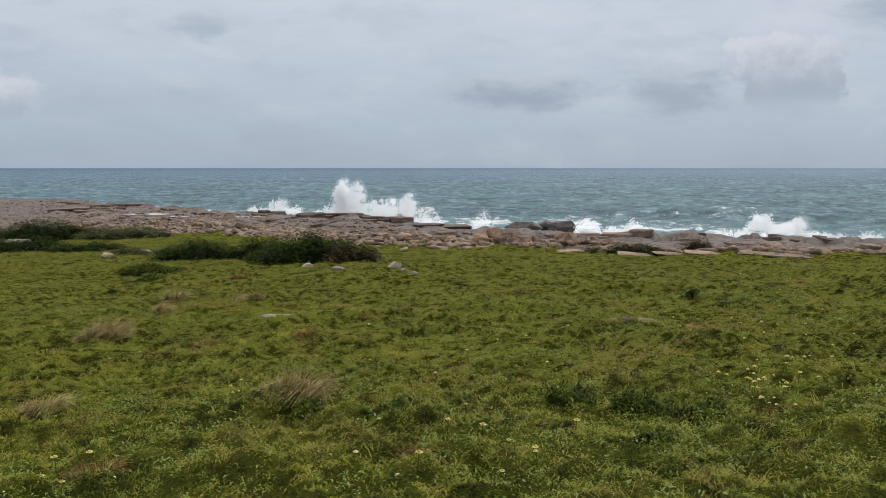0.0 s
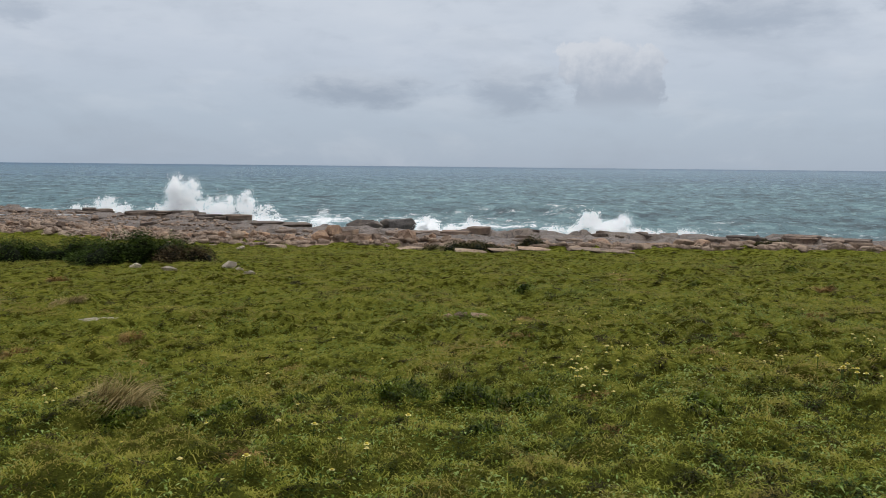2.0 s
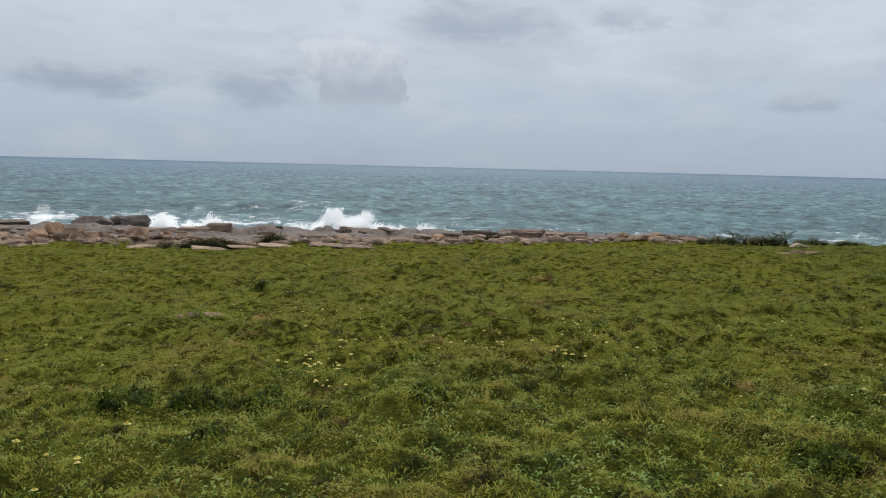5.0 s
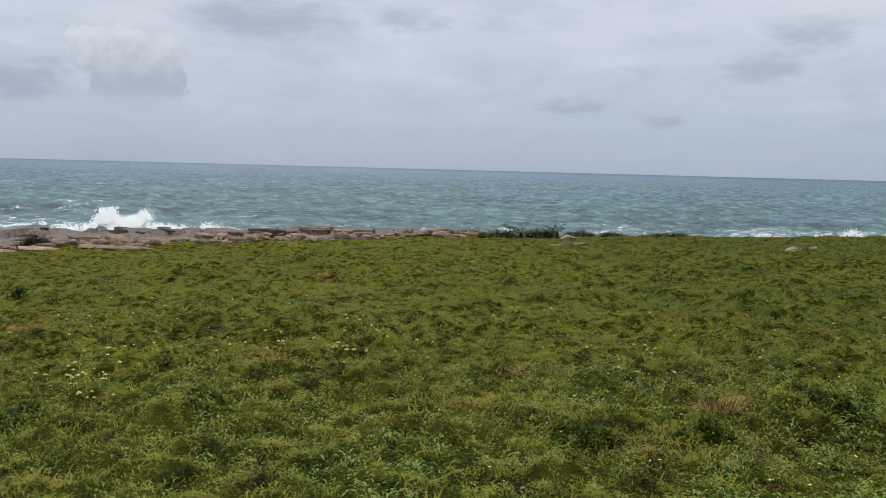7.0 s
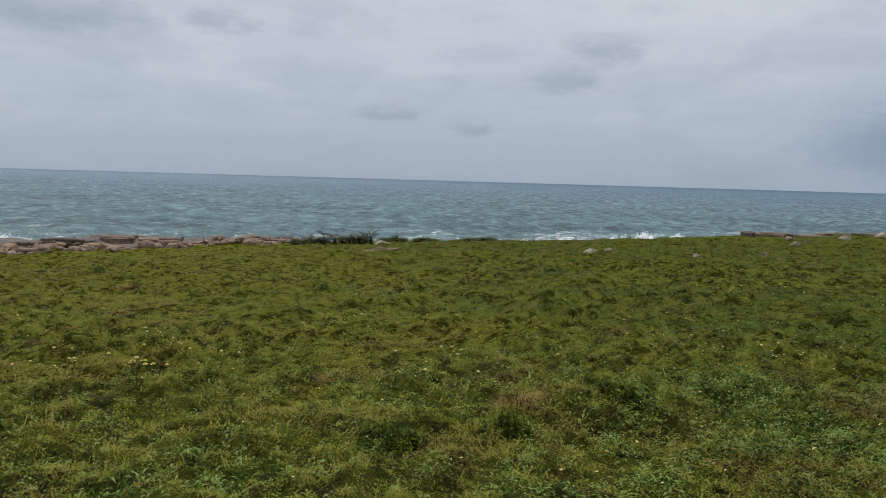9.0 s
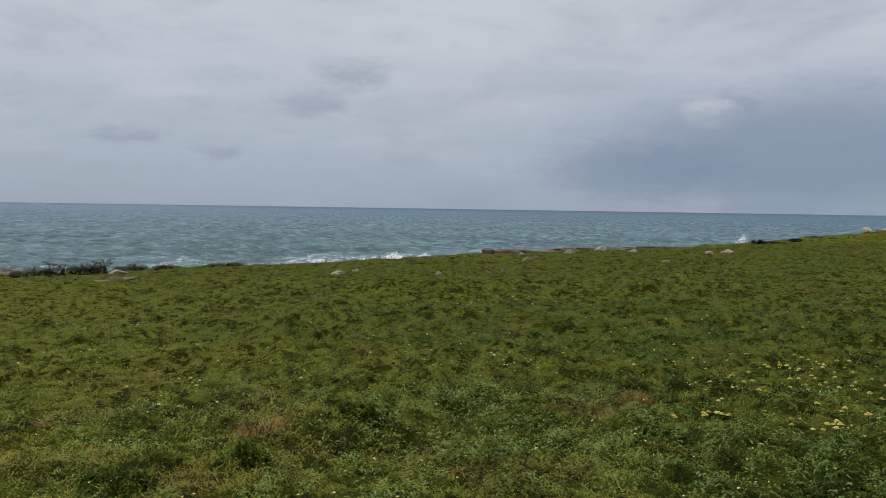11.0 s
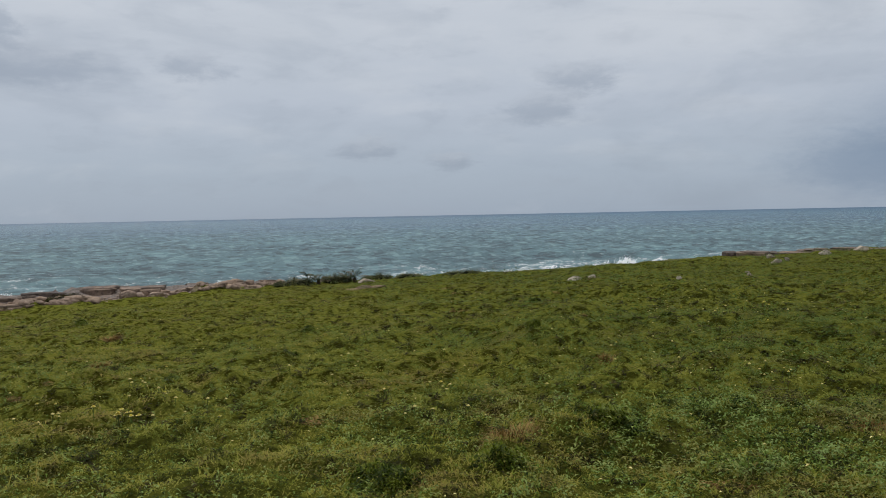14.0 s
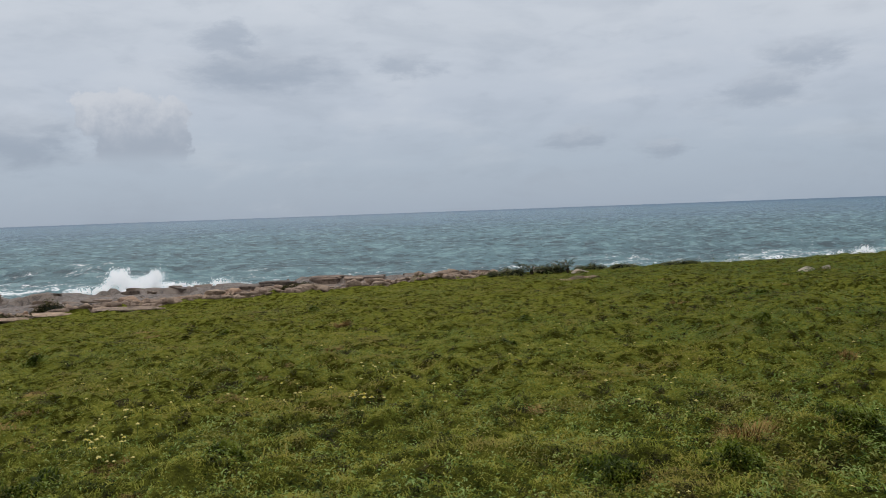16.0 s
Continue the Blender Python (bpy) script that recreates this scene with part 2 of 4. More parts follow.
def leaf_material(name, stops, dry_col=None, gloss=0.6, glow=0.12, single=0.3, even=0.0):
    m, t = material(name)
    pos = place_of(t)
    own = island(t)
    patch, small, dry = meadow_tint(t, pos)
    # Clump tone: plants' own variation, with shade between clumps put into the colour.
    knots = noise_tex(t, pos, 7.5, 3.0, 0.6, 0.4)
    both = maths(t, "ADD", maths(t, "MULTIPLY", small, 0.25), maths(t, "MULTIPLY", knots, 0.75))
    k = maths(t, "ADD", maths(t, "MULTIPLY", own, single), maths(t, "MULTIPLY", span(t, both, 0.405, 0.595), 1 - single))
    col = ramp(t, k, stops)
    if dry_col:
        col = blend(t, span(t, patch, 0.45, 0.68, 0.0, 0.75), col, blend(t, 1.0, col, (1.2, 1.06, 0.85), "MULTIPLY"))
        d = maths(t, "ADD", dry, maths(t, "MULTIPLY", own, 0.14))
        col = blend(t, span(t, d, 0.575, 0.75, 0.0, 0.65), col, dry_col)
    if dry_col:
        col = blend(t, lush_side(t, pos), col, blend(t, 1.0, col, (0.71, 0.82, 0.92), "MULTIPLY"))
    b = node(t, "ShaderNodeBsdfPrincipled", {"Base Color": col, "Roughness": gloss, "Specular IOR Level": 0.02})
    if even:
        own_n = node(t, "ShaderNodeNewGeometry").outputs["Normal"]
        n = node(t, "ShaderNodeVectorMath", {0: node(t, "ShaderNodeVectorMath", {0: own_n, 1: (1 - even,) * 3}, operation="MULTIPLY").outputs[0], 1: (0, 0, even)}, operation="ADD").outputs[0]
        t.links.new(node(t, "ShaderNodeVectorMath", {0: n}, operation="NORMALIZE").outputs[0], b.inputs["Normal"])
    tr = node(t, "ShaderNodeBsdfTranslucent", {"Color": col})
    finish(t, node(t, "ShaderNodeMixShader", {0: glow, 1: b.outputs[0], 2: tr.outputs[0]}).outputs[0])
    return m


def plain(name, col, rough=0.7, var=0.25, scale=8.0):
    m, t = material(name)
    n = noise_tex(t, place_of(t), scale, 4.0, 0.6)
    c = blend(t, span(t, n, 0.3, 0.7), [v * (1 - var) for v in col], [v * (1 + var) for v in col])
    b = node(t, "ShaderNodeBsdfPrincipled", {"Base Color": c, "Roughness": rough, "Specular IOR Level": 0.04})
    finish(t, b.outputs[0])
    return m


def water_material(name, still=False):
    m, t = material(name)
    pos = place_of(t)
    long = node(t, "ShaderNodeMapping", {"Vector": pos, "Rotation": (0, 0, 0.5), "Scale": (0.8, 1.0, 1.0)}).outputs[0]
    chop = noise_tex(t, long, 0.6, 9.0, 0.76, 0.4)
    wide_n = noise_tex(t, long, 0.05, 4.0, 0.55)
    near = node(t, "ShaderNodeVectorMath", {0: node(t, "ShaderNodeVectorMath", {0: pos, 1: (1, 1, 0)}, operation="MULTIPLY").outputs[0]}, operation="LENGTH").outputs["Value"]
    # Teal inshore to bluer offshore, graded by distance from the standing point.
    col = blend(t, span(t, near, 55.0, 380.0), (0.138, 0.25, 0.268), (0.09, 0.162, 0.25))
    # Patches, streaks, ripples and chop put lit and shaded wave faces into colour.
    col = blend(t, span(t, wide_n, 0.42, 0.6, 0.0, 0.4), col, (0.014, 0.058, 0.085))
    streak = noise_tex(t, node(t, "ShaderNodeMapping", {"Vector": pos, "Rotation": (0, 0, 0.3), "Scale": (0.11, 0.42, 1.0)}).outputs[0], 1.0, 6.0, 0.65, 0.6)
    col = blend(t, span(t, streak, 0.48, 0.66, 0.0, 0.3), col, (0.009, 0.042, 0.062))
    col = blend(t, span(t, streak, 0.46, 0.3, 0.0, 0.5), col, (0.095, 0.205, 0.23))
    ripple_shading = noise_tex(t, long, 0.62, 5.0, 0.62, 0.3)
    col = blend(t, span(t, ripple_shading, 0.46, 0.40, 0.0, 0.7), col, (0.012, 0.045, 0.062))
    col = blend(t, span(t, ripple_shading, 0.55, 0.59, 0.0, 0.6), col, (0.34, 0.47, 0.48))
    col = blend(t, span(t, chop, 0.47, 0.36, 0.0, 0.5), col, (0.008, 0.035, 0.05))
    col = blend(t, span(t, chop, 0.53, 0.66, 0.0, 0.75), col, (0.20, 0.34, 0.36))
    # Distant water's bluing and darkening, an effect of view, put into the colour.
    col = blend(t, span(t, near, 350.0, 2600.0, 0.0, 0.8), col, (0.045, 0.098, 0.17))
    foam = node(t, "ShaderNodeAttribute", attribute_name="foam").outputs["Fac"]
    col = blend(t, span(t, foam, 0.05, 0.8, 0.0, 0.6), col, (0.2, 0.34, 0.35))
    lace = maths(t, "ADD", maths(t, "MULTIPLY", noise_tex(t, pos, 0.4, 8.0, 0.7, 1.6), 0.6), maths(t, "MULTIPLY", noise_tex(t, pos, 1.5, 6.0, 0.7, 2.2), 0.4))
    cap = noise_tex(t, long, 0.16, 7.0, 0.72, 0.8)
    f = span(t, maths(t, "ADD", foam, maths(t, "MULTIPLY", maths(t, "SUBTRACT", lace, 0.5), 4.6)), 0.5, 0.85)
    f = maths(t, "MAXIMUM", f, span(t, cap, 0.70, 0.745, 0.0, 0.55))
    h = maths(t, "ADD", chop, maths(t, "MULTIPLY", noise_tex(t, pos, 3.5, 5.0, 0.6), 0.22))
    col = blend(t, 1.0, col, (0.78, 0.94, 0.975), "MULTIPLY")
    bump = bump_of(t, h, 1.0, 1.1)
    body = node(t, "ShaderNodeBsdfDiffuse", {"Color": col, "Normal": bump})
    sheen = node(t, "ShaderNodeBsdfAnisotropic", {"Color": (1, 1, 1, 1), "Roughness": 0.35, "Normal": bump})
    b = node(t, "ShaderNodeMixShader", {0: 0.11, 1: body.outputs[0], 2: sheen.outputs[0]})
    w = node(t, "ShaderNodeBsdfPrincipled", {"Base Color": (0.78, 0.8, 0.8, 1), "Roughness": 0.9})
    if still:
        b = node(t, "ShaderNodeBsdfPrincipled", {"Base Color": (0.52, 0.52, 0.52, 1), "Roughness": 0.3, "IOR": 1.33, "Normal": bump_of(t, h, 0.1, 0.01)})
        finish(t, b.outputs[0])
    else:
        finish(t, node(t, "ShaderNodeMixShader", {0: f, 1: b.outputs[0], 2: w.outputs[0]}).outputs[0])
    return m


def spray_material():
    """White drops: the sky's light from both sides, so that the cloud of them reads as one white body."""
    m, t = material("sea_spray")
    white = (0.9, 0.91, 0.92, 1)
    up = node(t, "ShaderNodeCombineXYZ", {2: 1.0}).outputs[0]
    down = node(t, "ShaderNodeCombineXYZ", {2: -1.0}).outputs[0]
    b = node(t, "ShaderNodeBsdfDiffuse", {"Color": white, "Normal": up})
    tr = node(t, "ShaderNodeBsdfTranslucent", {"Color": white, "Normal": down})
    finish(t, node(t, "ShaderNodeAddShader", {0: b.outputs[0], 1: tr.outputs[0]}).outputs[0])
    return m


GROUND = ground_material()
LOOSE = rock_material("loose_stone", (1.22, 1.05, 0.92), 0.0, 0.0)
MID_ROCK = rock_material("damp_rock", (0.60, 0.55, 0.53), 0.3)
SLAB = rock_material("tan_slab", (1.6, 1.42, 1.26), 0.0, 0.6)
LEDGE_ROCK = rock_material("ledge_rock", (0.86, 0.77, 0.73), 0.1, 0.5)
ROCK, PALE_ROCK, DARK_ROCK = rock_material("shore_rock", (1.24, 1.06, 0.93)), rock_material("pale_limestone", (1.62, 1.64, 1.58), 0.0, 0.3), rock_material("wet_rock", (0.42, 0.42, 0.44), 0.6)
GRASS_STOPS = [(0.06, (0.024, 0.03, 0.005)), (0.36, (0.142, 0.162, 0.019)), (0.68, (0.207, 0.222, 0.03)), (0.95, (0.27, 0.255, 0.05))]
BROAD_STOPS = [(0.15, (0.014, 0.027, 0.004)), (0.5, (0.095, 0.148, 0.02)), (0.85, (0.23, 0.3, 0.09))]
FAR_STOPS = [(0.03, (0.05, 0.053, 0.010)), (0.28, (0.114, 0.12, 0.02)), (0.6, (0.168, 0.174, 0.031)), (0.95, (0.225, 0.212, 0.044))]
GRASS = leaf_material("grass_blades", GRASS_STOPS, (0.25, 0.18, 0.05), single=0.18, even=0.55)
MID_STOPS = [(0.05, (0.03, 0.036, 0.006)), (0.35, (0.132, 0.147, 0.018)), (0.68, (0.2, 0.213, 0.029)), (0.95, (0.25, 0.243, 0.042))]
GRASS_MID = leaf_material("mid_grass_blades", MID_STOPS, (0.26, 0.18, 0.05), single=0.17, even=0.6)
GRASS_FAR = leaf_material("far_grass_blades", FAR_STOPS, (0.2, 0.15, 0.035), single=0.17, even=0.6)
BROAD = leaf_material("broad_leaves", BROAD_STOPS, (0.22, 0.165, 0.045), single=0.25, even=0.45)
BROAD_FAR = leaf_material("far_broad_leaves", [(0.15, (0.06, 0.085, 0.008)), (0.5, (0.1, 0.142, 0.025)), (0.85, (0.15, 0.195, 0.042))], (0.2, 0.155, 0.045), single=0.08, even=0.8)
SCRUB = leaf_material("olive_scrub", [(0.2, (0.016, 0.018, 0.005)), (0.5, (0.048, 0.048, 0.014)), (0.85, (0.12, 0.10, 0.035))])
STRAW = leaf_material("dry_straw", [(0.15, (0.12, 0.10, 0.035)), (0.5, (0.32, 0.24, 0.10)), (0.9, (0.5, 0.39, 0.19))], single=0.6, even=0.3)
RUST = leaf_material("rusty_stalks", [(0.2, (0.11, 0.065, 0.02)), (0.5, (0.23, 0.14, 0.045)), (0.85, (0.36, 0.24, 0.09))])
SHRUB = leaf_material("shrub_leaves", [(0.2, (0.010, 0.016, 0.004)), (0.5, (0.030, 0.052, 0.008)), (0.85, (0.085, 0.125, 0.02))], None, 0.5, 0.15, even=0.35)
OLIVE = leaf_material("olive_bush_leaves", [(0.2, (0.035, 0.042, 0.015)), (0.5, (0.085, 0.095, 0.033)), (0.85, (0.17, 0.17, 0.07))], None, 0.5, 0.15, even=0.6)
WEED = leaf_material("weed_leaves", [(0.2, (0.024, 0.037, 0.004)), (0.5, (0.066, 0.093, 0.008)), (0.85, (0.145, 0.172, 0.02))], None, 0.4, 0.25)
FROND = leaf_material("frond_leaves", [(0.2, (0.02, 0.03, 0.015)), (0.5, (0.055, 0.075, 0.035)), (0.85, (0.14, 0.15, 0.09))], None, 0.4, 0.15)
# Sedge colour is set extra dark to carry the shade between tussocks.
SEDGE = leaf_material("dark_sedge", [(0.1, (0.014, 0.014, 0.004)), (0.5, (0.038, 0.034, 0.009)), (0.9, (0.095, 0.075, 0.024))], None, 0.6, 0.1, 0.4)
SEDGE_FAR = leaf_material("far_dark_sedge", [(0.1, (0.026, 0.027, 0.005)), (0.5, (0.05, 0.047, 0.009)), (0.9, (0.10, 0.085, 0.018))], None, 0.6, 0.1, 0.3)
DEAD = leaf_material("dead_fronds", [(0.2, (0.09, 0.07, 0.045)), (0.5, (0.17, 0.13, 0.085)), (0.85, (0.27, 0.21, 0.14))])
DRY_SHRUB = leaf_material("withered_shrub", [(0.2, (0.03, 0.022, 0.012)), (0.5, (0.075, 0.052, 0.028)), (0.85, (0.16, 0.115, 0.06))])
TWIG, INNER = plain("dark_twigs", (0.045, 0.034, 0.022)), plain("deep_foliage", (0.008, 0.011, 0.005))
YELLOW, CREAM = plain("yellow_petals", (0.72, 0.65, 0.26), 0.6, 0.2, 60.0), plain("cream_petals", (0.74, 0.63, 0.24), 0.6, 0.15, 60.0)
DISC, STALK = plain("flower_disc", (0.6, 0.47, 0.08)), plain("flower_stalk", (0.08, 0.12, 0.03))
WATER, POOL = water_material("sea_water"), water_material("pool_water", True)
SPRAY = spray_material()


# ---- the lie of the land: polar plan round the standing point ----
rng = np.random.default_rng(7)
SEA = -2.9
EDGE_AT = [-180, -75, -55, -40, -28, -20, -15, -10, -7, -2, 3, 7, 12, 19, 24, 28, 35, 43, 47, 54, 62, 70, 75, 80, 87, 91.5, 94, 99, 104, 115, 130, 180]
EDGE_R = [4000, 4000, 300, 62, 44, 41, 36, 30, 28, 25.2, 24.4, 23, 21.2, 21, 20.7, 20.8, 20.9, 22.4, 23.5, 24.2, 24, 25, 25.3, 26.8, 28, 30, 34, 41, 60, 400, 4000, 4000]
SHORE_AT = [-180, -75, -55, -40, -28, -24, -20, -14, -10, -5, -3, 0, 5, 10, 25, 45, 52, 60, 68, 75, 80, 87, 91.5, 95, 99, 104, 115, 130, 180]
SHORE_R = [4100, 4100, 500, 170, 102, 96, 83, 68, 63.5, 58, 53, 48.5, 47, 44.6, 45, 46, 47, 49, 53, 60, 66, 76, 90, 108, 130, 170, 520, 4100, 4100]


def gradient_noise(x, y, seed=0):
    ix, iy = np.floor(x).astype(np.int64), np.floor(y).astype(np.int64)
    fx, fy = x - ix, y - iy

    def corner(dx, dy):
        n = ((ix + dx) * 374761393 + (iy + dy) * 668265263 + seed * 974634721) & 0x7FFFFFFF
        n = ((n ^ (n >> 13)) * 1274126177) & 0x7FFFFFFF
        a = ((n ^ (n >> 16)) & 0xFFFF) / 65536 * 2 * np.pi
        return np.cos(a) * (fx - dx) + np.sin(a) * (fy - dy)

    u, v = fx * fx * (3 - 2 * fx), fy * fy * (3 - 2 * fy)
    top = corner(0, 0) * (1 - u) + corner(1, 0) * u
    low = corner(0, 1) * (1 - u) + corner(1, 1) * u
    return (top * (1 - v) + low * v) * 1.4


def fbm(x, y, octaves=3, seed=0):
    total, amp = 0, 1.0
    for k in range(octaves):
        total = total + amp * gradient_noise(x, y, seed + k)
        x, y, amp = x * 2.03 + 3.1, y * 2.03 - 1.7, amp * 0.5
    return total


def domes(x, y, cell, seed):
    """Round hummocks, one to a cell, of random place and size."""
    ix, iy = np.floor(x / cell).astype(np.int64), np.floor(y / cell).astype(np.int64)
    best = np.zeros_like(x)
    for dx in (-1, 0, 1):
        for dy in (-1, 0, 1):
            n = ((ix + dx) * 73856093 ^ (iy + dy) * 19349663 ^ seed * 83492791) & 0x7FFFFFFF
            n = (n * 1103515245 + 12345) & 0x7FFFFFFF
            px = (ix + dx + ((n >> 3) & 1023) / 1023) * cell
            py = (iy + dy + ((n >> 13) & 1023) / 1023) * cell
            s = 0.45 + 0.55 * ((n >> 22) & 255) / 255
            d2 = ((x - px) ** 2 + (y - py) ** 2) / (cell * 0.75 * s) ** 2
            best = np.maximum(best, s * np.maximum(0, 1 - d2))
    return best


def blocks(x, y, cell, seed):
    """Broken flat-topped blocks: one random height, slightly tilted, to each cell."""
    ix, iy = np.floor(x / cell).astype(np.int64), np.floor(y / cell).astype(np.int64)
    near, value = np.full(x.shape, 1e9), np.zeros_like(x)
    for dx in (-1, 0, 1):
        for dy in (-1, 0, 1):
            n = ((ix + dx) * 73856093 ^ (iy + dy) * 19349663 ^ seed * 83492791) & 0x7FFFFFFF
            n = (n * 1103515245 + 12345) & 0x7FFFFFFF
            px = (ix + dx + ((n >> 3) & 1023) / 1023) * cell
            py = (iy + dy + ((n >> 13) & 1023) / 1023) * cell
            d2 = (x - px) ** 2 + (y - py) ** 2
            h = ((n >> 22) & 255) / 255 + 0.35 * ((x - px) * (((n >> 5) & 15) / 15 - 0.5) + (y - py) * (((n >> 9) & 15) / 15 - 0.5)) / cell
            value = np.where(d2 < near, h, value)
            near = np.minimum(near, d2)
    return value


def smooth(v, a, b):
    k = np.clip((v - a) / (b - a), 0, 1)
    return k * k * (3 - 2 * k)


def polar(x, y):
    return np.hypot(x, y), np.degrees(np.arctan2(x, y))


def meadow_edge(az):
    return np.interp(az, EDGE_AT, EDGE_R) * (1 + 0.012 * gradient_noise(az * 0.9, az * 0, 5))


def shore_edge(az):
    return np.interp(az, SHORE_AT, SHORE_R) * (1 + 0.022 * gradient_noise(az * 0.55, az * 0, 9) + 0.012 * gradient_noise(az * 2.1, az * 0, 3))


def height(x, y):
    x, y = np.asarray(x, float), np.asarray(y, float)
    r, az = polar(x, y)
    re, rs = meadow_edge(az), shore_edge(az)
    lie = 4 * np.tanh((-0.033 * y + 0.017 * x) / 4)
    at_edge = 4 * np.tanh((re * (-0.033 * np.cos(np.radians(az)) + 0.017 * np.sin(np.radians(az)))) / 4)
    warp = 0.12 * gradient_noise(x * 3, y * 3, 15)
    tussock = 0.07 * fbm(x * 0.9, y * 0.9, 3, 11) + (0.14 * domes(x + warp, y - warp, 0.30, 3) + 0.055 * domes(x - warp, y + warp, 0.8, 5)) * np.clip(0.6 + 0.7 * gradient_noise(x * 0.5, y * 0.5, 17), 0.15, 1.2) - 0.03 * smooth(fbm(x * 1.7, y * 1.7, 2, 31), 0.35, 0.75)
    tussock = tussock * np.interp(r, [8, 17, 22], [1.0, 0.8, 0.45])
    swell = 0.10 * gradient_noise(x * 0.16, y * 0.16, 41) * smooth(r, 3, 9) * smooth(r, 26, 16)
    drop = np.interp(az, [-40, -12, 0, 40, 50, 66, 74, 100], [36, 22, 13, 13, 6, 6, 9, 14])
    shelf = np.interp(az, [-40, 55, 70, 78, 92, 100, 110], [-1.8, -1.8, -1.6, -1.4, -1.4, -1.2, -1.0])
    bare = smooth(r, re - 0.4, re + 2.2)
    k = smooth(r, re, re + drop)
    z = np.where(r < re, lie, at_edge * (1 - k) + shelf * k)
    strata = 0.5 * fbm(x * 0.12, y * 0.12, 3, 51) + 0.2 * fbm(x * 0.45, y * 0.45, 3, 61)
    steps = (np.floor(strata * 5) + smooth(strata * 5 - np.floor(strata * 5), 0.7, 1.0)) / 5
    rough = 0.30 * steps * smooth(r, re + 2, re + 9) + 0.13 * fbm(x * 0.7, y * 0.7, 4, 71) + 0.26 * (blocks(x + warp, y, 1.5, 8) - 0.5) + 0.16 * (blocks(x, y + warp, 0.55, 9) - 0.5) * smooth(r, re + 16, re + 5)
    rough = rough * np.where(az > 50, 0.5, 1.0)
    z = z + (1 - bare) * (tussock + swell) + bare * rough
    fall = smooth(r, rs - 0.2, rs + 1.6)
    return z * (1 - fall) + fall * -6.0


def mesh_of(name, verts, *face_sets):
    """A mesh from arrays: vertices, then arrays of faces with the same number of corners each."""
    me = bpy.data.meshes.new(name)
    verts = np.asarray(verts, np.float32)
    loops = np.concatenate([np.asarray(f, np.int32).ravel() for f in face_sets])
    sizes = np.concatenate([np.full(len(f), np.shape(f)[1], np.int32) for f in face_sets])
    me.vertices.add(len(verts))
    me.vertices.foreach_set("co", verts.ravel())
    me.loops.add(len(loops))
    me.loops.foreach_set("vertex_index", loops)
    me.polygons.add(len(sizes))
    me.polygons.foreach_set("loop_start", np.concatenate([[0], np.cumsum(sizes)[:-1]]).astype(np.int32))
    me.update(calc_edges=True)
    me.validate()
    return me


def smooth_faces(me):
    me.polygons.foreach_set("use_smooth", np.ones(len(me.polygons), bool))
    me.update()


def add(name, me, mat, parent=None, label="", category="", group="", kind=""):
    ob = new(name, me)
    if mat and not me.materials:
        me.materials.append(mat)
    if parent:
        ob.parent = parent
    return tagged(ob, label, category, group, kind)


def attribute(me, name, values):
    a = me.attributes.new(name, "FLOAT", "POINT")
    a.data.foreach_set("value", np.asarray(values, np.float32))


def polar_sheet(name, az, rr, z_of):
    a, r = np.meshgrid(np.radians(az), rr, indexing="ij")
    x, y = (r * np.sin(a)).ravel(), (r * np.cos(a)).ravel()
    n, m = len(az), len(rr)
    i, j = np.meshgrid(np.arange(n), np.arange(m - 1), indexing="ij")
    i2 = (i + 1) % n
    quads = np.stack([i * m + j, i * m + j + 1, i2 * m + j + 1, i2 * m + j], -1).reshape(-1, 4)
    hub = n * m
    verts = np.concatenate([np.stack([x, y, z_of(x, y)], -1), [[0, 0, z_of(np.zeros(1), np.zeros(1))[0]]]])
    fan = np.stack([np.full(n, hub), np.arange(n) * m, ((np.arange(n) + 1) % n) * m], -1)
    me = mesh_of(name, verts, quads, fan)
    smooth_faces(me)
    return me, verts


AZ = np.concatenate([np.arange(-180, -36, 4.0), np.arange(-36, 106, 0.3), np.arange(106, 180, 4.0)])
RR = np.concatenate([np.linspace(0.4, 2.6, 6), np.geomspace(2.8, 25.5, 290), np.geomspace(25.7, 150, 150), np.geomspace(170, 4900, 16)])
me, v = polar_sheet("ground", AZ, RR, height)
r, az = polar(v[:, 0], v[:, 1])
attribute(me, "bare", smooth(r, meadow_edge(az) - 0.6, meadow_edge(az) + 4.0) * np.interp(az, [-30, -8, 46, 54, 72, 78], [0.85, 1, 1, 0.5, 0.4, 0.42]))
mid_r = np.empty(len(me.polygons) * 3, np.float32)
me.polygons.foreach_get("center", mid_r)
mid_r = mid_r.reshape(-1, 3)
fr, fa = polar(mid_r[:, 0], mid_r[:, 1])
me.polygons.foreach_set("use_smooth", fr < meadow_edge(fa) + 1.0)
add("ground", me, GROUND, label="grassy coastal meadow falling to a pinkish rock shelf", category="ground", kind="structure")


def crest_run(az):
    """Where a swell stands up before it breaks."""
    return np.clip(np.exp(-((az - 18) / 7) ** 2) + 0.6 * np.exp(-((az + 10) / 7) ** 2) + 0.5 * np.exp(-((az - 66) / 6) ** 2), 0, 1)


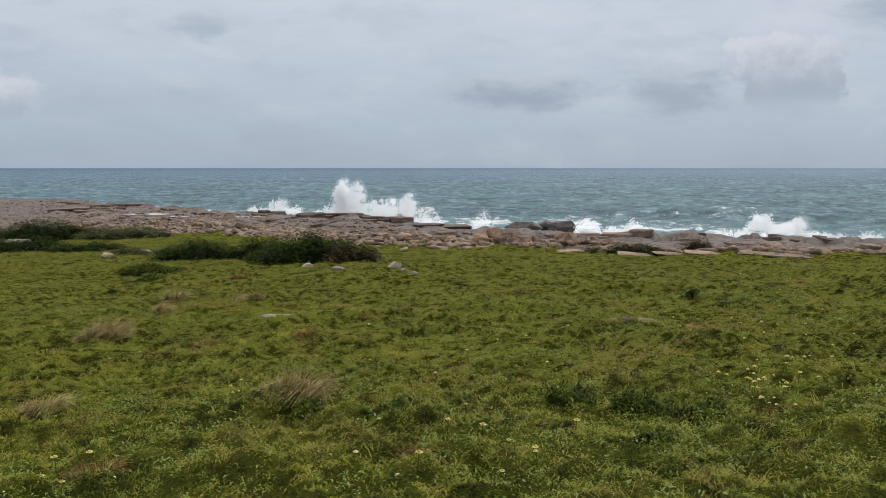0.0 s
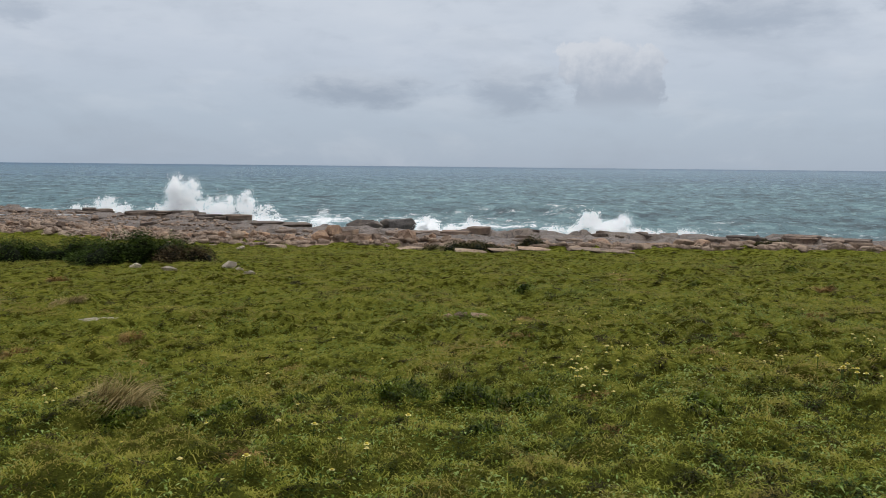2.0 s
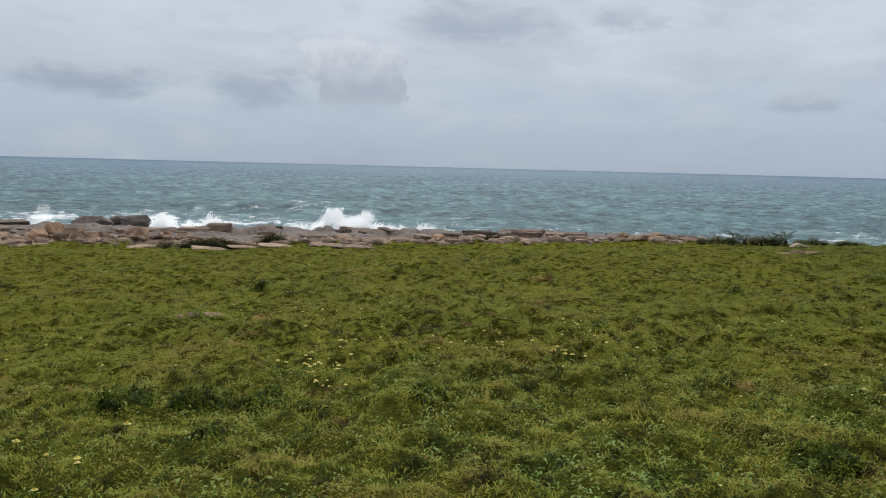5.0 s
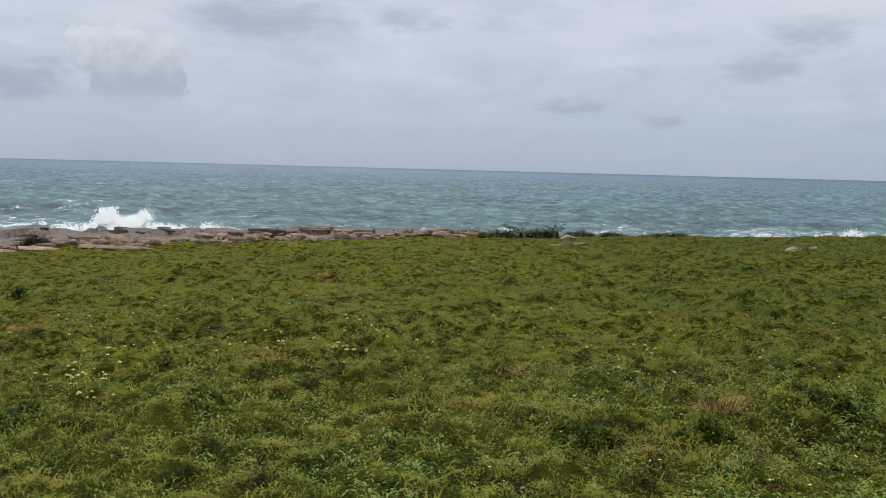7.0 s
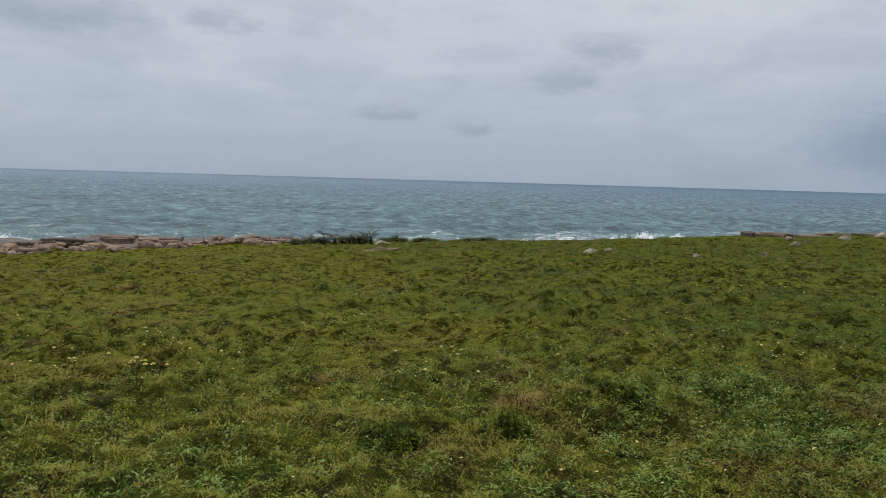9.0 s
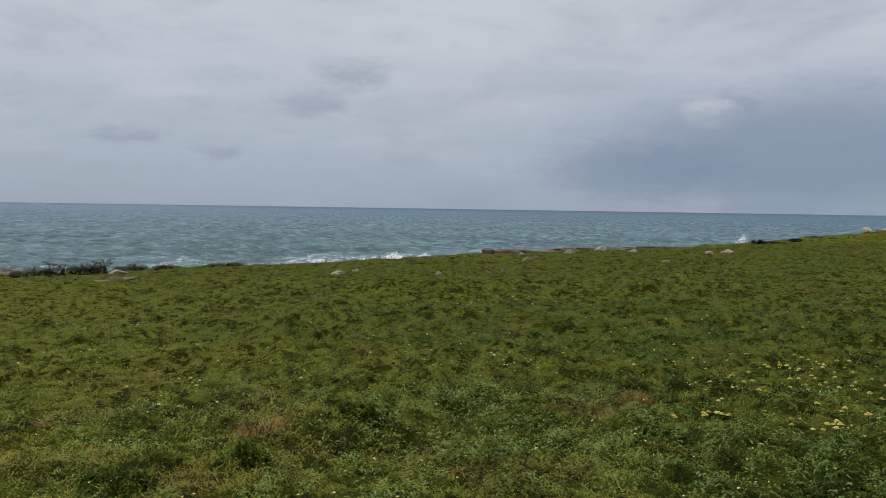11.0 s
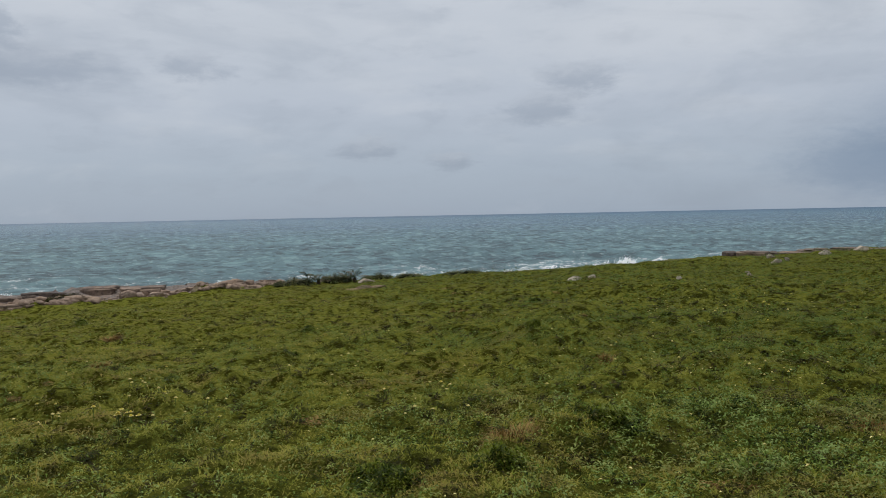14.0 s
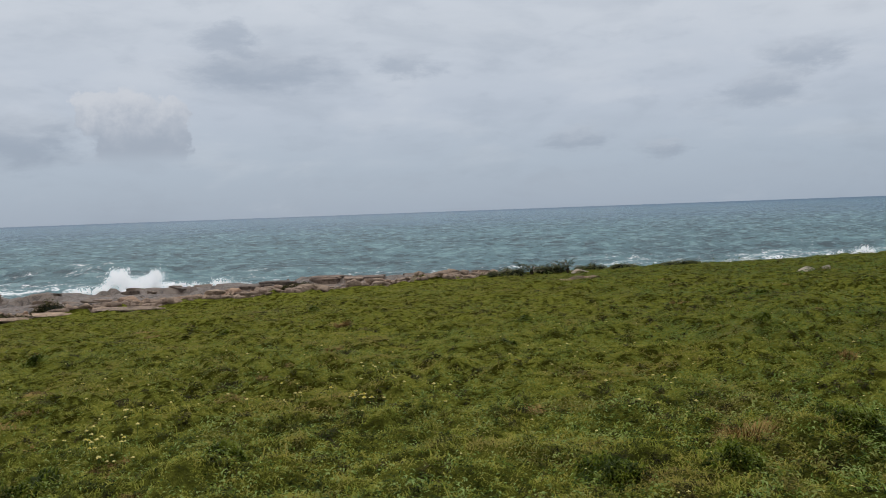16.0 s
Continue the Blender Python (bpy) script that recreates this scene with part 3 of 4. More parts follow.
def sea_height(x, y):
    r, az = polar(x, y)
    off = r - shore_edge(az)
    calm = smooth(r, 900, 200)
    z = 0.16 * fbm(x * 0.10 + 0.02 * y, y * 0.19, 3, 81) * (0.3 + calm) + (0.20 * fbm(x * 0.16 + 0.07 * y, y * 0.34 - 0.1 * x, 2, 83) + 0.30 * (0.5 - np.abs(fbm(x * 0.26 + 0.12 * y, y * 0.55 - 0.2 * x, 3, 87)))) * smooth(r, 900, 150)
    lines = gradient_noise(az * 0.06, off * 0.05, 91)
    z = z + 0.42 * calm * np.maximum(0, gradient_noise(az * 0.05, off * 0.055 + 0.3 * lines, 92))
    front = 33 + 6 * gradient_noise(az * 0.08, az * 0, 93)
    z = z + 1.0 * np.exp(-((off - front) / 3.0) ** 2) * crest_run(az)
    z = z + 0.35 * smooth(off, 14, 3) * (0.6 + gradient_noise(x * 0.4, y * 0.4, 95))
    return SEA + z


AZ = np.concatenate([np.arange(-180, -48, 6.0), np.arange(-48, -32, 1.0), np.arange(-32, 104, 0.36), np.arange(104, 180, 6.0)])
RR = np.concatenate([np.linspace(5, 36, 4), np.geomspace(43, 420, 215), np.geomspace(430, 4950, 70)])
me, v = polar_sheet("sea", AZ, RR, sea_height)
r, az = polar(v[:, 0], v[:, 1])
off = r - shore_edge(az)
front = 33 + 6 * gradient_noise(az * 0.08, az * 0, 93)
breadth = np.interp(az, [-30, -10, 0, 8, 22, 30, 45, 55, 75, 92], [0.55, 0.8, 1.0, 1.0, 0.8, 0.55, 0.5, 0.75, 0.8, 0.6])
foam = 0.64 * breadth * smooth(off, 14 + 26 * breadth, 8 + 4 * breadth) * (0.75 + 0.5 * gradient_noise(az * 0.35, off * 0.06, 96))
foam = foam + 0.36 * np.exp(-((off - front + 0.3) / 1.1) ** 2) * crest_run(az)
foam = foam + 0.22 * breadth * np.exp(-((off - 22) / 9) ** 2)
attribute(me, "foam", foam)
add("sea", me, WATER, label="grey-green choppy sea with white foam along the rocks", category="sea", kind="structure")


# ---- shapes shared by the things ----
def leaves(base, heading, length, width, rise, bend=0.4, blade=False):
    """Leaf shapes on base points (n, 3): four-cornered leaves, or five-cornered blades that bow over."""
    n = len(base)
    out = np.stack([np.sin(heading), np.cos(heading), np.zeros(n)], -1)
    side = np.stack([np.cos(heading), -np.sin(heading), np.zeros(n)], -1) * (width / 2)[:, None]
    up = np.array([0, 0, 1.0])
    go = out * np.cos(rise)[:, None] + up * np.sin(rise)[:, None]
    if blade:
        mid = base + go * (length * 0.55)[:, None]
        tip = mid + (out * np.cos(rise - bend * 2)[:, None] + up * np.sin(rise - bend * 2)[:, None]) * (length * 0.45)[:, None]
        v = np.stack([base - side, base + side, mid + side * 0.8, mid - side * 0.8, tip], 1).reshape(-1, 3)
        k = np.arange(n)[:, None] * 5
        return v, [k + np.array([0, 1, 2, 3]), k + np.array([3, 2, 4])]
    mid = base + go * (length * 0.5)[:, None]
    tip = base + (out * np.cos(rise - bend)[:, None] + up * np.sin(rise - bend)[:, None]) * length[:, None]
    v = np.stack([base, mid + side, tip, mid - side], 1).reshape(-1, 3)
    k = np.arange(n)[:, None] * 4
    return v, [k + np.array([0, 1, 2, 3])]


def strewn(per_m2, r0, r1, a0=-32.0, a1=104.0):
    area = radians(a1 - a0) * (r1 * r1 - r0 * r0) / 2
    n = int(area * per_m2)
    r = np.sqrt(rng.uniform(r0 * r0, r1 * r1, n))
    a = rng.uniform(a0, a1, n)
    keep = r < meadow_edge(a) + np.where(a < 44, rng.normal(0, 0.6, n) + 1.0 * gradient_noise(a * 1.3, r * 0.7, 19), rng.normal(-0.1, 0.5, n))
    r, a = r[keep], np.radians(a[keep])
    return r * np.sin(a), r * np.cos(a)


def sward(name, mat, per_m2, r0, r1, length, width, blade, label, clump=0.5, shift=0.0, east=(1, 1, 1, 1), fill=0.62, tall=0.022, a0=-32.0, a1=104.0):
    x, y = strewn(per_m2, r0, r1, a0, a1)
    lush = fbm(x * 0.8 + shift, y * 0.8, 3, 101 + int(shift))
    tuft = fbm(x * 3.1 + shift, y * 3.1, 2, 111)
    keep = rng.uniform(-1, 1, len(x)) * clump < lush * 0.45 + tuft * 0.5 + clump * fill
    keep &= rng.random(len(x)) < np.interp((polar(x, y)[1] + 140) % 360 - 140, [-30, 35, 75, 100], east)
    x, y, lush, tuft = x[keep], y[keep], lush[keep], tuft[keep]
    n = len(x)
    size = np.clip(1 + 0.8 * tuft + 0.4 * lush, 0.4, 2.0) * rng.uniform(0.6, 1.25, n)
    base = np.stack([x, y, height(x, y) + rng.uniform(-0.004, tall, n) * size], -1)
    rise = rng.uniform(0.05, 0.95, n) if blade else rng.uniform(0.0, 0.8, n)
    v, f = leaves(base, rng.uniform(0, 2 * np.pi, n), length * size, width * rng.uniform(0.7, 1.3, n), rise, 0.45, blade)
    add(name, mesh_of(name, v, *f), mat, label=label, category="grass", kind="stuff")


sward("grass", GRASS, 3400, 3.3, 7.5, 0.041, 0.0066, True, "short green grass with yellowing blades", east=(1, 1, 0.95, 0.9), fill=1.25)
sward("grass", GRASS_MID, 1250, 7.5, 13.5, 0.05, 0.011, False, "short green grass with yellowing blades", east=(1, 1, 0.95, 0.9), fill=1.25)
sward("grass", GRASS_FAR, 110, 31.0, 44.0, 0.09, 0.03, False, "short green grass with yellowing blades", fill=1.0, a1=-6.0)
sward("grass", GRASS_FAR, 380, 13.5, 31.0, 0.06, 0.016, False, "short green grass with yellowing blades", east=(1, 1, 0.95, 0.9), fill=1.25)
# the sward goes on underfoot and behind
sward("grass", GRASS, 800, 0.3, 3.3, 0.06, 0.011, True, "short green grass with yellowing blades", a0=-180.0, a1=180.0)
sward("grass", GRASS, 160, 3.3, 8.0, 0.08, 0.022, True, "short green grass with yellowing blades", a0=104.0, a1=328.0)
sward("broad_leaved_weeds", BROAD, 300, 0.3, 3.3, 0.042, 0.02, False, "low broad-leaved herbs among the grass", 0.4, 30.0, fill=0.2, a0=-180.0, a1=180.0)
sward("long_grass", GRASS, 60, 3.3, 9.0, 0.12, 0.007, True, "scattered long pale bowed grass blades", 0.25, 12.0)
sward("broad_leaved_weeds", BROAD, 3000, 3.3, 7.5, 0.034, 0.014, False, "low broad-leaved herbs among the grass", 0.4, 30.0, (0.22, 0.4, 0.95, 1.0), 0.2, 0.07)
sward("broad_leaved_weeds", BROAD_FAR, 900, 7.5, 13.5, 0.042, 0.019, False, "low broad-leaved herbs among the grass", 0.4, 30.0, (0.22, 0.4, 0.95, 1.0), 0.2, 0.07)
sward("broad_leaved_weeds", BROAD_FAR, 150, 13.5, 31.0, 0.055, 0.03, False, "low broad-leaved herbs among the grass", 0.4, 30.0, (0.22, 0.4, 0.95, 1.0), 0.2, 0.07)


sward("tiny_pale_flowers", CREAM, 18, 3.4, 17.0, 0.02, 0.017, False, "tiny pale flowers scattered in the grass", 0.4, 50.0, (0.05, 0.12, 0.8, 1.0), 0.0, 0.09)


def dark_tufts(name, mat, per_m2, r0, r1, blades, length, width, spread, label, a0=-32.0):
    """Many small dark tufts: they break up the sward, standing in for shaded gaps."""
    x, y = strewn(per_m2, r0, r1, a0)
    keep = fbm(x * 0.6, y * 0.6, 2, 121) + rng.uniform(-0.5, 0.5, len(x)) > np.interp(polar(x, y)[1], [0, 45, 70], [-0.05, -0.15, -0.35])
    x, y = x[keep], y[keep]
    s = rng.uniform(0.5, 1.4, len(x))
    n = len(x) * blades
    a, q = rng.uniform(0, 6.28, n), np.sqrt(rng.random(n))
    ss = np.repeat(s, blades)
    px, py = np.repeat(x, blades) + np.cos(a) * q * spread * ss, np.repeat(y, blades) + np.sin(a) * q * spread * ss
    base = np.stack([px, py, height(px, py)], -1)
    v, f = leaves(base, a + rng.normal(0, 0.7, n), length * ss * rng.uniform(0.6, 1.3, n), np.full(n, width), rng.uniform(0.05, 0.75, n), 0.4)
    add(name, mesh_of(name, v, *f), mat, label=label, category="grass", kind="stuff")


def stand(x, y, sink=0.0):
    return float(height(np.array([x]), np.array([y]))[0]) - sink


dark_tufts("dark_sedge_tufts", SEDGE, 15, 3.4, 8.0, 28, 0.075, 0.010, 0.07, "small dark olive tufts and shaded gaps in the grass")
dark_tufts("dark_sedge_tufts", SEDGE, 5, 7.5, 14.0, 22, 0.055, 0.02, 0.07, "small dark olive tufts and shaded gaps in the grass")
dark_tufts("dark_sedge_tufts", SEDGE_FAR, 5.5, 14.0, 29.0, 13, 0.055, 0.036, 0.09, "small dark olive tufts and shaded gaps in the grass")
dark_tufts("dark_sedge_tufts", SEDGE, 20, 3.4, 9.0, 24, 0.06, 0.012, 0.06, "small dark olive tufts and shaded gaps in the grass", 52.0)
dark_tufts("dark_sedge_tufts", SEDGE, 7, 9.0, 16.0, 16, 0.07, 0.022, 0.08, "small dark olive tufts and shaded gaps in the grass", 52.0)


def at(az, r):
    return r * math.sin(radians(az)), r * math.cos(radians(az))


def stone_mesh(name, seed, corners=14, worn=0.06):
    """An angular broken block with worn edges: the hull of scattered corners, bevelled."""
    g = np.random.default_rng(seed)
    p = g.normal(size=(corners, 3))
    p /= (np.abs(p) ** 5).sum(1)[:, None] ** 0.2
    p *= g.uniform(0.72, 1.0, (corners, 1))
    p /= np.abs(p).max(0)[None, :]
    bm = bmesh.new()
    for q in p:
        bm.verts.new(q)
    hull = bmesh.ops.convex_hull(bm, input=bm.verts[:])
    bmesh.ops.delete(bm, geom=[v for v in bm.verts if not v.link_faces], context="VERTS")
    bmesh.ops.dissolve_limit(bm, angle_limit=radians(14), verts=bm.verts[:], edges=bm.edges[:])
    bmesh.ops.bevel(bm, geom=bm.edges[:], offset=worn, segments=2, profile=0.5, affect="EDGES", clamp_overlap=True)
    bmesh.ops.triangulate(bm, faces=bm.faces[:])
    me = bpy.data.meshes.new(name)
    bm.to_mesh(me)
    bm.free()
    return me


STONES = [stone_mesh("boulder", 200 + k, 12 + k % 5) for k in range(10)]


def boulder(x, y, w, h, mat=None, depth=0.8, turn=None, name="boulder", label="", group="", k=None, sink=0.3):
    k = int(rng.integers(0, 10)) if k is None else k
    me = STONES[k]
    me = STONE_SETS[mat.name][k] if mat else me
    ob = add(name, me, mat, label=label, category="rock", group=group)
    hh = h / 2 / (1 - sink / 2)
    ob.location = (x, y, stand(x, y) + hh * (1 - sink))
    ob.scale = (w / 2, w / 2 * depth, hh)
    ob.rotation_euler = (rng.uniform(-0.12, 0.12), rng.uniform(-0.12, 0.12), rng.uniform(0, 6.28) if turn is None else radians(turn))
    return ob


STONE_SETS = {}
for mat in (ROCK, PALE_ROCK, DARK_ROCK, SLAB):
    STONE_SETS[mat.name] = [m.copy() for m in STONES] if mat != PALE_ROCK else [stone_mesh("stone", 300 + k, 15, 0.1) for k in range(10)]
    for m in STONE_SETS[mat.name]:
        m.materials.append(mat)

# ---- shore: boulder bank, slabs, ledges, pools ----
n = 0
while n < 275:
    a = rng.uniform(-24, 44) if rng.random() < 0.4 else rng.uniform(-24, 34)
    re = float(meadow_edge(np.array([a]))[0])
    spread = np.interp(a, [-24, -5, 5, 14, 30, 44], [9, 8, 6.5, 5, 4, 2.5])
    r = re + np.interp(a, [0, 10, 14, 30], [1.5, 2.0, 2.6, 1.8]) + abs(rng.normal(0, 0.5)) * spread
    x, y = at(a, r)
    w = rng.uniform(0.2, 0.5) * (1.7 if rng.random() < 0.16 else 1) * np.interp(a, [-24, -4, 2, 8, 14, 24, 34, 44], [0.55, 0.65, 0.9, 0.85, 0.5, 0.55, 0.4, 0.22])
    boulder(x, y, w, w * rng.uniform(0.45, 0.8) * (0.5 if a > 30 else 1), ROCK, rng.uniform(0.65, 1.0), label="pinkish brown weathered boulder on the rocky shore", group="boulders along the shore")
    n += 1

# single boulders and slabs that stand out: x, y, width, height
for x, y, w, h in [(1.3, 29.0, 0.7, 0.44), (1.75, 29.3, 0.66, 0.5), (2.3, 29.6, 0.75, 0.5), (2.8, 29.3, 0.6, 0.4), (3.2, 29.8, 0.7, 0.46), (3.9, 29.6, 0.62, 0.4), (4.4, 29.4, 0.7, 0.36), (2.0, 28.4, 0.5, 0.32), (2.9, 28.5, 0.45, 0.28), (3.7, 28.6, 0.5, 0.3), (0.6, 29.2, 0.5, 0.3), (0.0, 29.6, 0.55, 0.3), (13.9, 22.6, 0.9, 0.5), (12.1, 23.2, 1.1, 0.42), (15.6, 21.8, 0.4, 0.2), (9.3, 23.8, 1.1, 0.45), (11.0, 23.6, 0.8, 0.45)]:
    boulder(x, y, w, h, ROCK, 0.8, k=int(rng.integers(0, 4)), label="large pinkish brown boulder at the meadow's edge", group="boulders along the shore")
for x, y, w, h, d in [(4.75, 21.2, 0.9, 0.08, 0.45), (5.5, 21.1, 0.8, 0.09, 0.45), (6.4, 20.9, 1.0, 0.08, 0.5), (8.1, 20.5, 1.9, 0.22, 0.5), (1.33, 25.8, 0.7, 0.2, 0.6), (10.2, 20.4, 0.6, 0.22, 0.7), (3.4, 22.7, 0.8, 0.12, 0.5), (-0.2, 25.2, 0.7, 0.15, 0.6)]:
    boulder(x, y, w, h * 0.8, SLAB, d, turn=-math.degrees(math.atan2(x, y)) + rng.uniform(-8, 8), name="rock_slab", label="flat tan limestone slab in the grass", group="slabs at the meadow's edge")
for x, y, w, h in [(-2.2, 11.65, 0.62, 0.05), (-2.19, 17.8, 0.36, 0.12), (-1.0, 18.0, 0.36, 0.2), (-0.8, 17.7, 0.2, 0.12), (-0.62, 17.3, 0.28, 0.12), (-7.0, 24.0, 0.8, 0.42), (-14.2, 28.2, 1.3, 0.5), (-9.05, 22.9, 0.42, 0.2), (-8.7, 24.8, 0.5, 0.22), (-1.14, 24.9, 0.28, 0.14),
                   (17.33, 8.26, 0.5, 0.15), (17.7, 8.0, 0.25, 0.12), (17.61, 5.99, 0.18, 0.1), (19.0, 4.91, 0.18, 0.09), (25.1, 0.04, 0.5, 0.15), (22.3, 1.5, 0.34, 0.1), (26.4, 3.7, 0.6, 0.22), (25.4, 4.5, 0.5, 0.2), (25.7, 2.7, 0.42, 0.18), (22.5, 5.1, 0.46, 0.16), (23.3, 5.05, 0.2, 0.13), (19.7, 5.13, 0.16, 0.08), (24.6, 0.5, 0.35, 0.15), (24.0, 5.6, 0.35, 0.16), (-12.6, 27.6, 0.5, 0.25), (-3.0, 19.0, 0.3, 0.14)]:
    boulder(x, y, w * (0.75 if x > 15 else 1), h * 0.75, PALE_ROCK, 0.45, turn=-math.degrees(math.atan2(x, y)) + rng.uniform(-15, 15), name="stone", label="pale grey limestone lying in the grass", group="stones in the meadow", sink=0.5)
for x, y, w, h in [(40.2, -5.2, 0.6, 0.2), (40.6, -5.7, 0.75, 0.36), (40.0, -6.1, 0.5, 0.2), (40.8, -6.6, 0.7, 0.26), (39.6, -5.6, 0.35, 0.15)]:
    boulder(x, y, w * 0.75, h * 0.65, PALE_ROCK, 0.8, name="stone", label="pale grey stone of a heap on the rise", group="stone heap on the rise")

for x, y, w, h in [(2.05, 10.4, 0.14, 0.08), (2.2, 10.35, 0.18, 0.07), (2.42, 10.3, 0.28, 0.05), (15.7, 13.3, 0.5, 0.05), (16.2, 13.0, 0.6, 0.07), (15.9, 13.1, 0.4, 0.09)]:
    boulder(x, y, w, h, ROCK, 0.5, turn=-math.degrees(math.atan2(x, y)), name="stone", label="small tan flat stone lying in the grass", group="stones in the meadow", sink=0.5)


def bed_mesh(g, w, d, t):
    """One broken piece of a rock bed: an angular plate with chipped edges."""
    n = 13
    a = np.sort(np.linspace(0, 2 * np.pi, n, endpoint=False) + g.uniform(-0.2, 0.2, n))
    c, s = np.cos(a), np.sin(a)
    q = 1 / np.maximum(np.abs(c), np.abs(s)) * g.uniform(0.74, 1.12, n)
    px, py = c * q * w / 2, s * q * d / 2
    tip = g.uniform(-0.12, 0.12, 2)
    v = []
    for f, z in ((1.0, -0.3), (0.97, 0.4 * t), (1.0, 0.8 * t), (0.86, t)):
        wob = g.uniform(0.9, 1.05, n)
        v += [(px[i] * f * wob[i], py[i] * f * wob[i], z + tip[0] * px[i] * t + tip[1] * py[i] * t * 0.5) for i in range(n)]
    v.append((0, 0, t * 1.01))
    quads = [(m * n + i, m * n + (i + 1) % n, (m + 1) * n + (i + 1) % n, (m + 1) * n + i) for m in range(3) for i in range(n)]
    tris = [(3 * n + i, 3 * n + (i + 1) % n, 4 * n) for i in range(n)]
    return mesh_of("rock_bed", np.array(v), np.array(quads), np.array(tris))


def ledge(az, r, w, depth, h, layers, lift=0.0, mat=MID_ROCK, label="dark wet layered rock ledge at the sea's edge"):
    """Flat beds of rock lying on one another, each worn back unevenly."""
    g = np.random.default_rng(int(az * 10) + 900)
    base = new("rock_ledge")
    tagged(base, label, "rock", "ledges along the water")
    x, y = at(az, r)
    base.location = (x, y, max(min(stand(x, y), -1.55), -1.9) + lift - 0.05)
    base.rotation_euler = (0, 0, -radians(az))
    t = 0.6 * h / layers
    for k in range(layers):
        u = -w / 2 * (1 - 0.1 * k)
        while u < w / 2 * (1 - 0.1 * k):
            step = g.uniform(0.5, 2.2) * min(1.0, w / 3)
            d = depth * (1 - 0.18 * k) * g.uniform(0.75, 1.1)
            add("rock_bed", bed_mesh(g, step, d, t), mat, base).location = (u + step / 2, g.uniform(-0.15, 0.15) * depth, k * t * 0.96 + g.uniform(-0.09, 0.03))
            u += step * g.uniform(0.9, 1.08)


for row in [(-21.5, 82, 4.0, 3, 0.45, 2), (-12.2, 65, 2.9, 2.5, 0.4, 2), (-8.0, 60, 4.5, 3, 0.34, 3, -0.1), (-5.2, 57.5, 3.6, 3, 0.36, 3, -0.1), (-1.9, 49.5, 4.6, 2.4, 0.3, 2, -0.08), (31.5, 45.2, 3.8, 1.5, 0.3, 2), (25.8, 44.8, 2.2, 1.2, 0.25, 1)]:
    ledge(*row)
for row in [(20.5, 45.2, 5.0, 1.0, 0.12, 1, -0.2), (14.0, 45.2, 3.0, 0.9, 0.12, 1, -0.22), (17.2, 44.9, 1.6, 0.8, 0.1, 1, -0.2)]:
    ledge(*row, mat=DARK_ROCK)
for row in [(38.0, 41.5, 5.5, 2.6, 0.45, 3), (41.5, 44.5, 3.2, 2.0, 0.3, 2), (34.5, 43.5, 3.0, 2, 0.3, 2), (-16, 66, 3.5, 3, 0.35, 2), (-23.5, 72, 4.5, 3, 0.4, 2), (9.5, 43.5, 4.0, 1.6, 0.3, 2), (34.0, 40.5, 2.5, 1.4, 0.2, 2)]:
    ledge(*row, mat=LEDGE_ROCK, label="brown layered rock ledge on the shore shelf")
for row in [(76.6, 58.5, 5.0, 3, 0.25, 2, 0.3), (82.0, 63.5, 7.5, 3, 0.2, 2, 0.28), (87, 71, 7, 3, 0.22, 2, 0.25)]:
    ledge(*row, label="dark layered rock ledge beyond the rise")
# rocks awash
for az, r, w, h in [(5.2, 52.0, 1.9, 0.5), (8.0, 52.0, 1.8, 0.5), (7.0, 52.5, 1.2, 0.42), (6.1, 51.5, 1.2, 0.36)]:
    x, y = at(az, r)
    ob = boulder(x, y, w, h, DARK_ROCK, 0.6, turn=-az, name="sea_rock", k=int(rng.integers(0, 4)), label="dark wet flat rock washed by white foam", group="rocks in the surf")
    ob.location.z, ob.scale.z = -2.12, h


def pool(az, r, w, d):
    n = 40
    a = np.linspace(0, 2 * np.pi, n, endpoint=False)
    q = 1 + 0.3 * fbm(np.cos(a) * 1.5 + az, np.sin(a) * 1.5, 3, 140)
    x, y = at(az, r)
    rim = np.stack([np.cos(a) * q * w / 2, np.sin(a) * q * d / 2, np.zeros(n)], -1)
    low = rim * 1.05 - [0, 0, 0.35]
    v = np.concatenate([rim, low, [[0, 0, 0.0]]])
    i = np.arange(n)
    j = (i + 1) % n
    me = mesh_of("tide_pool", v, np.stack([i, j, j + n, i + n], -1), np.stack([i, j, np.full(n, 2 * n)], -1))
    ob = add("tide_pool", me, POOL, label="shallow pool of seawater on the rock shelf", category="pool", group="pools on the shelf")
    g = np.linspace(-0.35, 0.35, 5)
    ob.location = (x, y, float(np.percentile(height(x + g * w, y + g * 0), 70)) + 0.05)
    ob.rotation_euler = (0, 0, -radians(az))


for row in [(-19.3, 60, 3.0, 2.6), (-15.9, 60.5, 2.6, 2.2), (-17.4, 57, 1.5, 1.0), (-13.0, 60, 2.0, 1.4), (-21.5, 66, 2.0, 1.5)]:
    pool(*row)

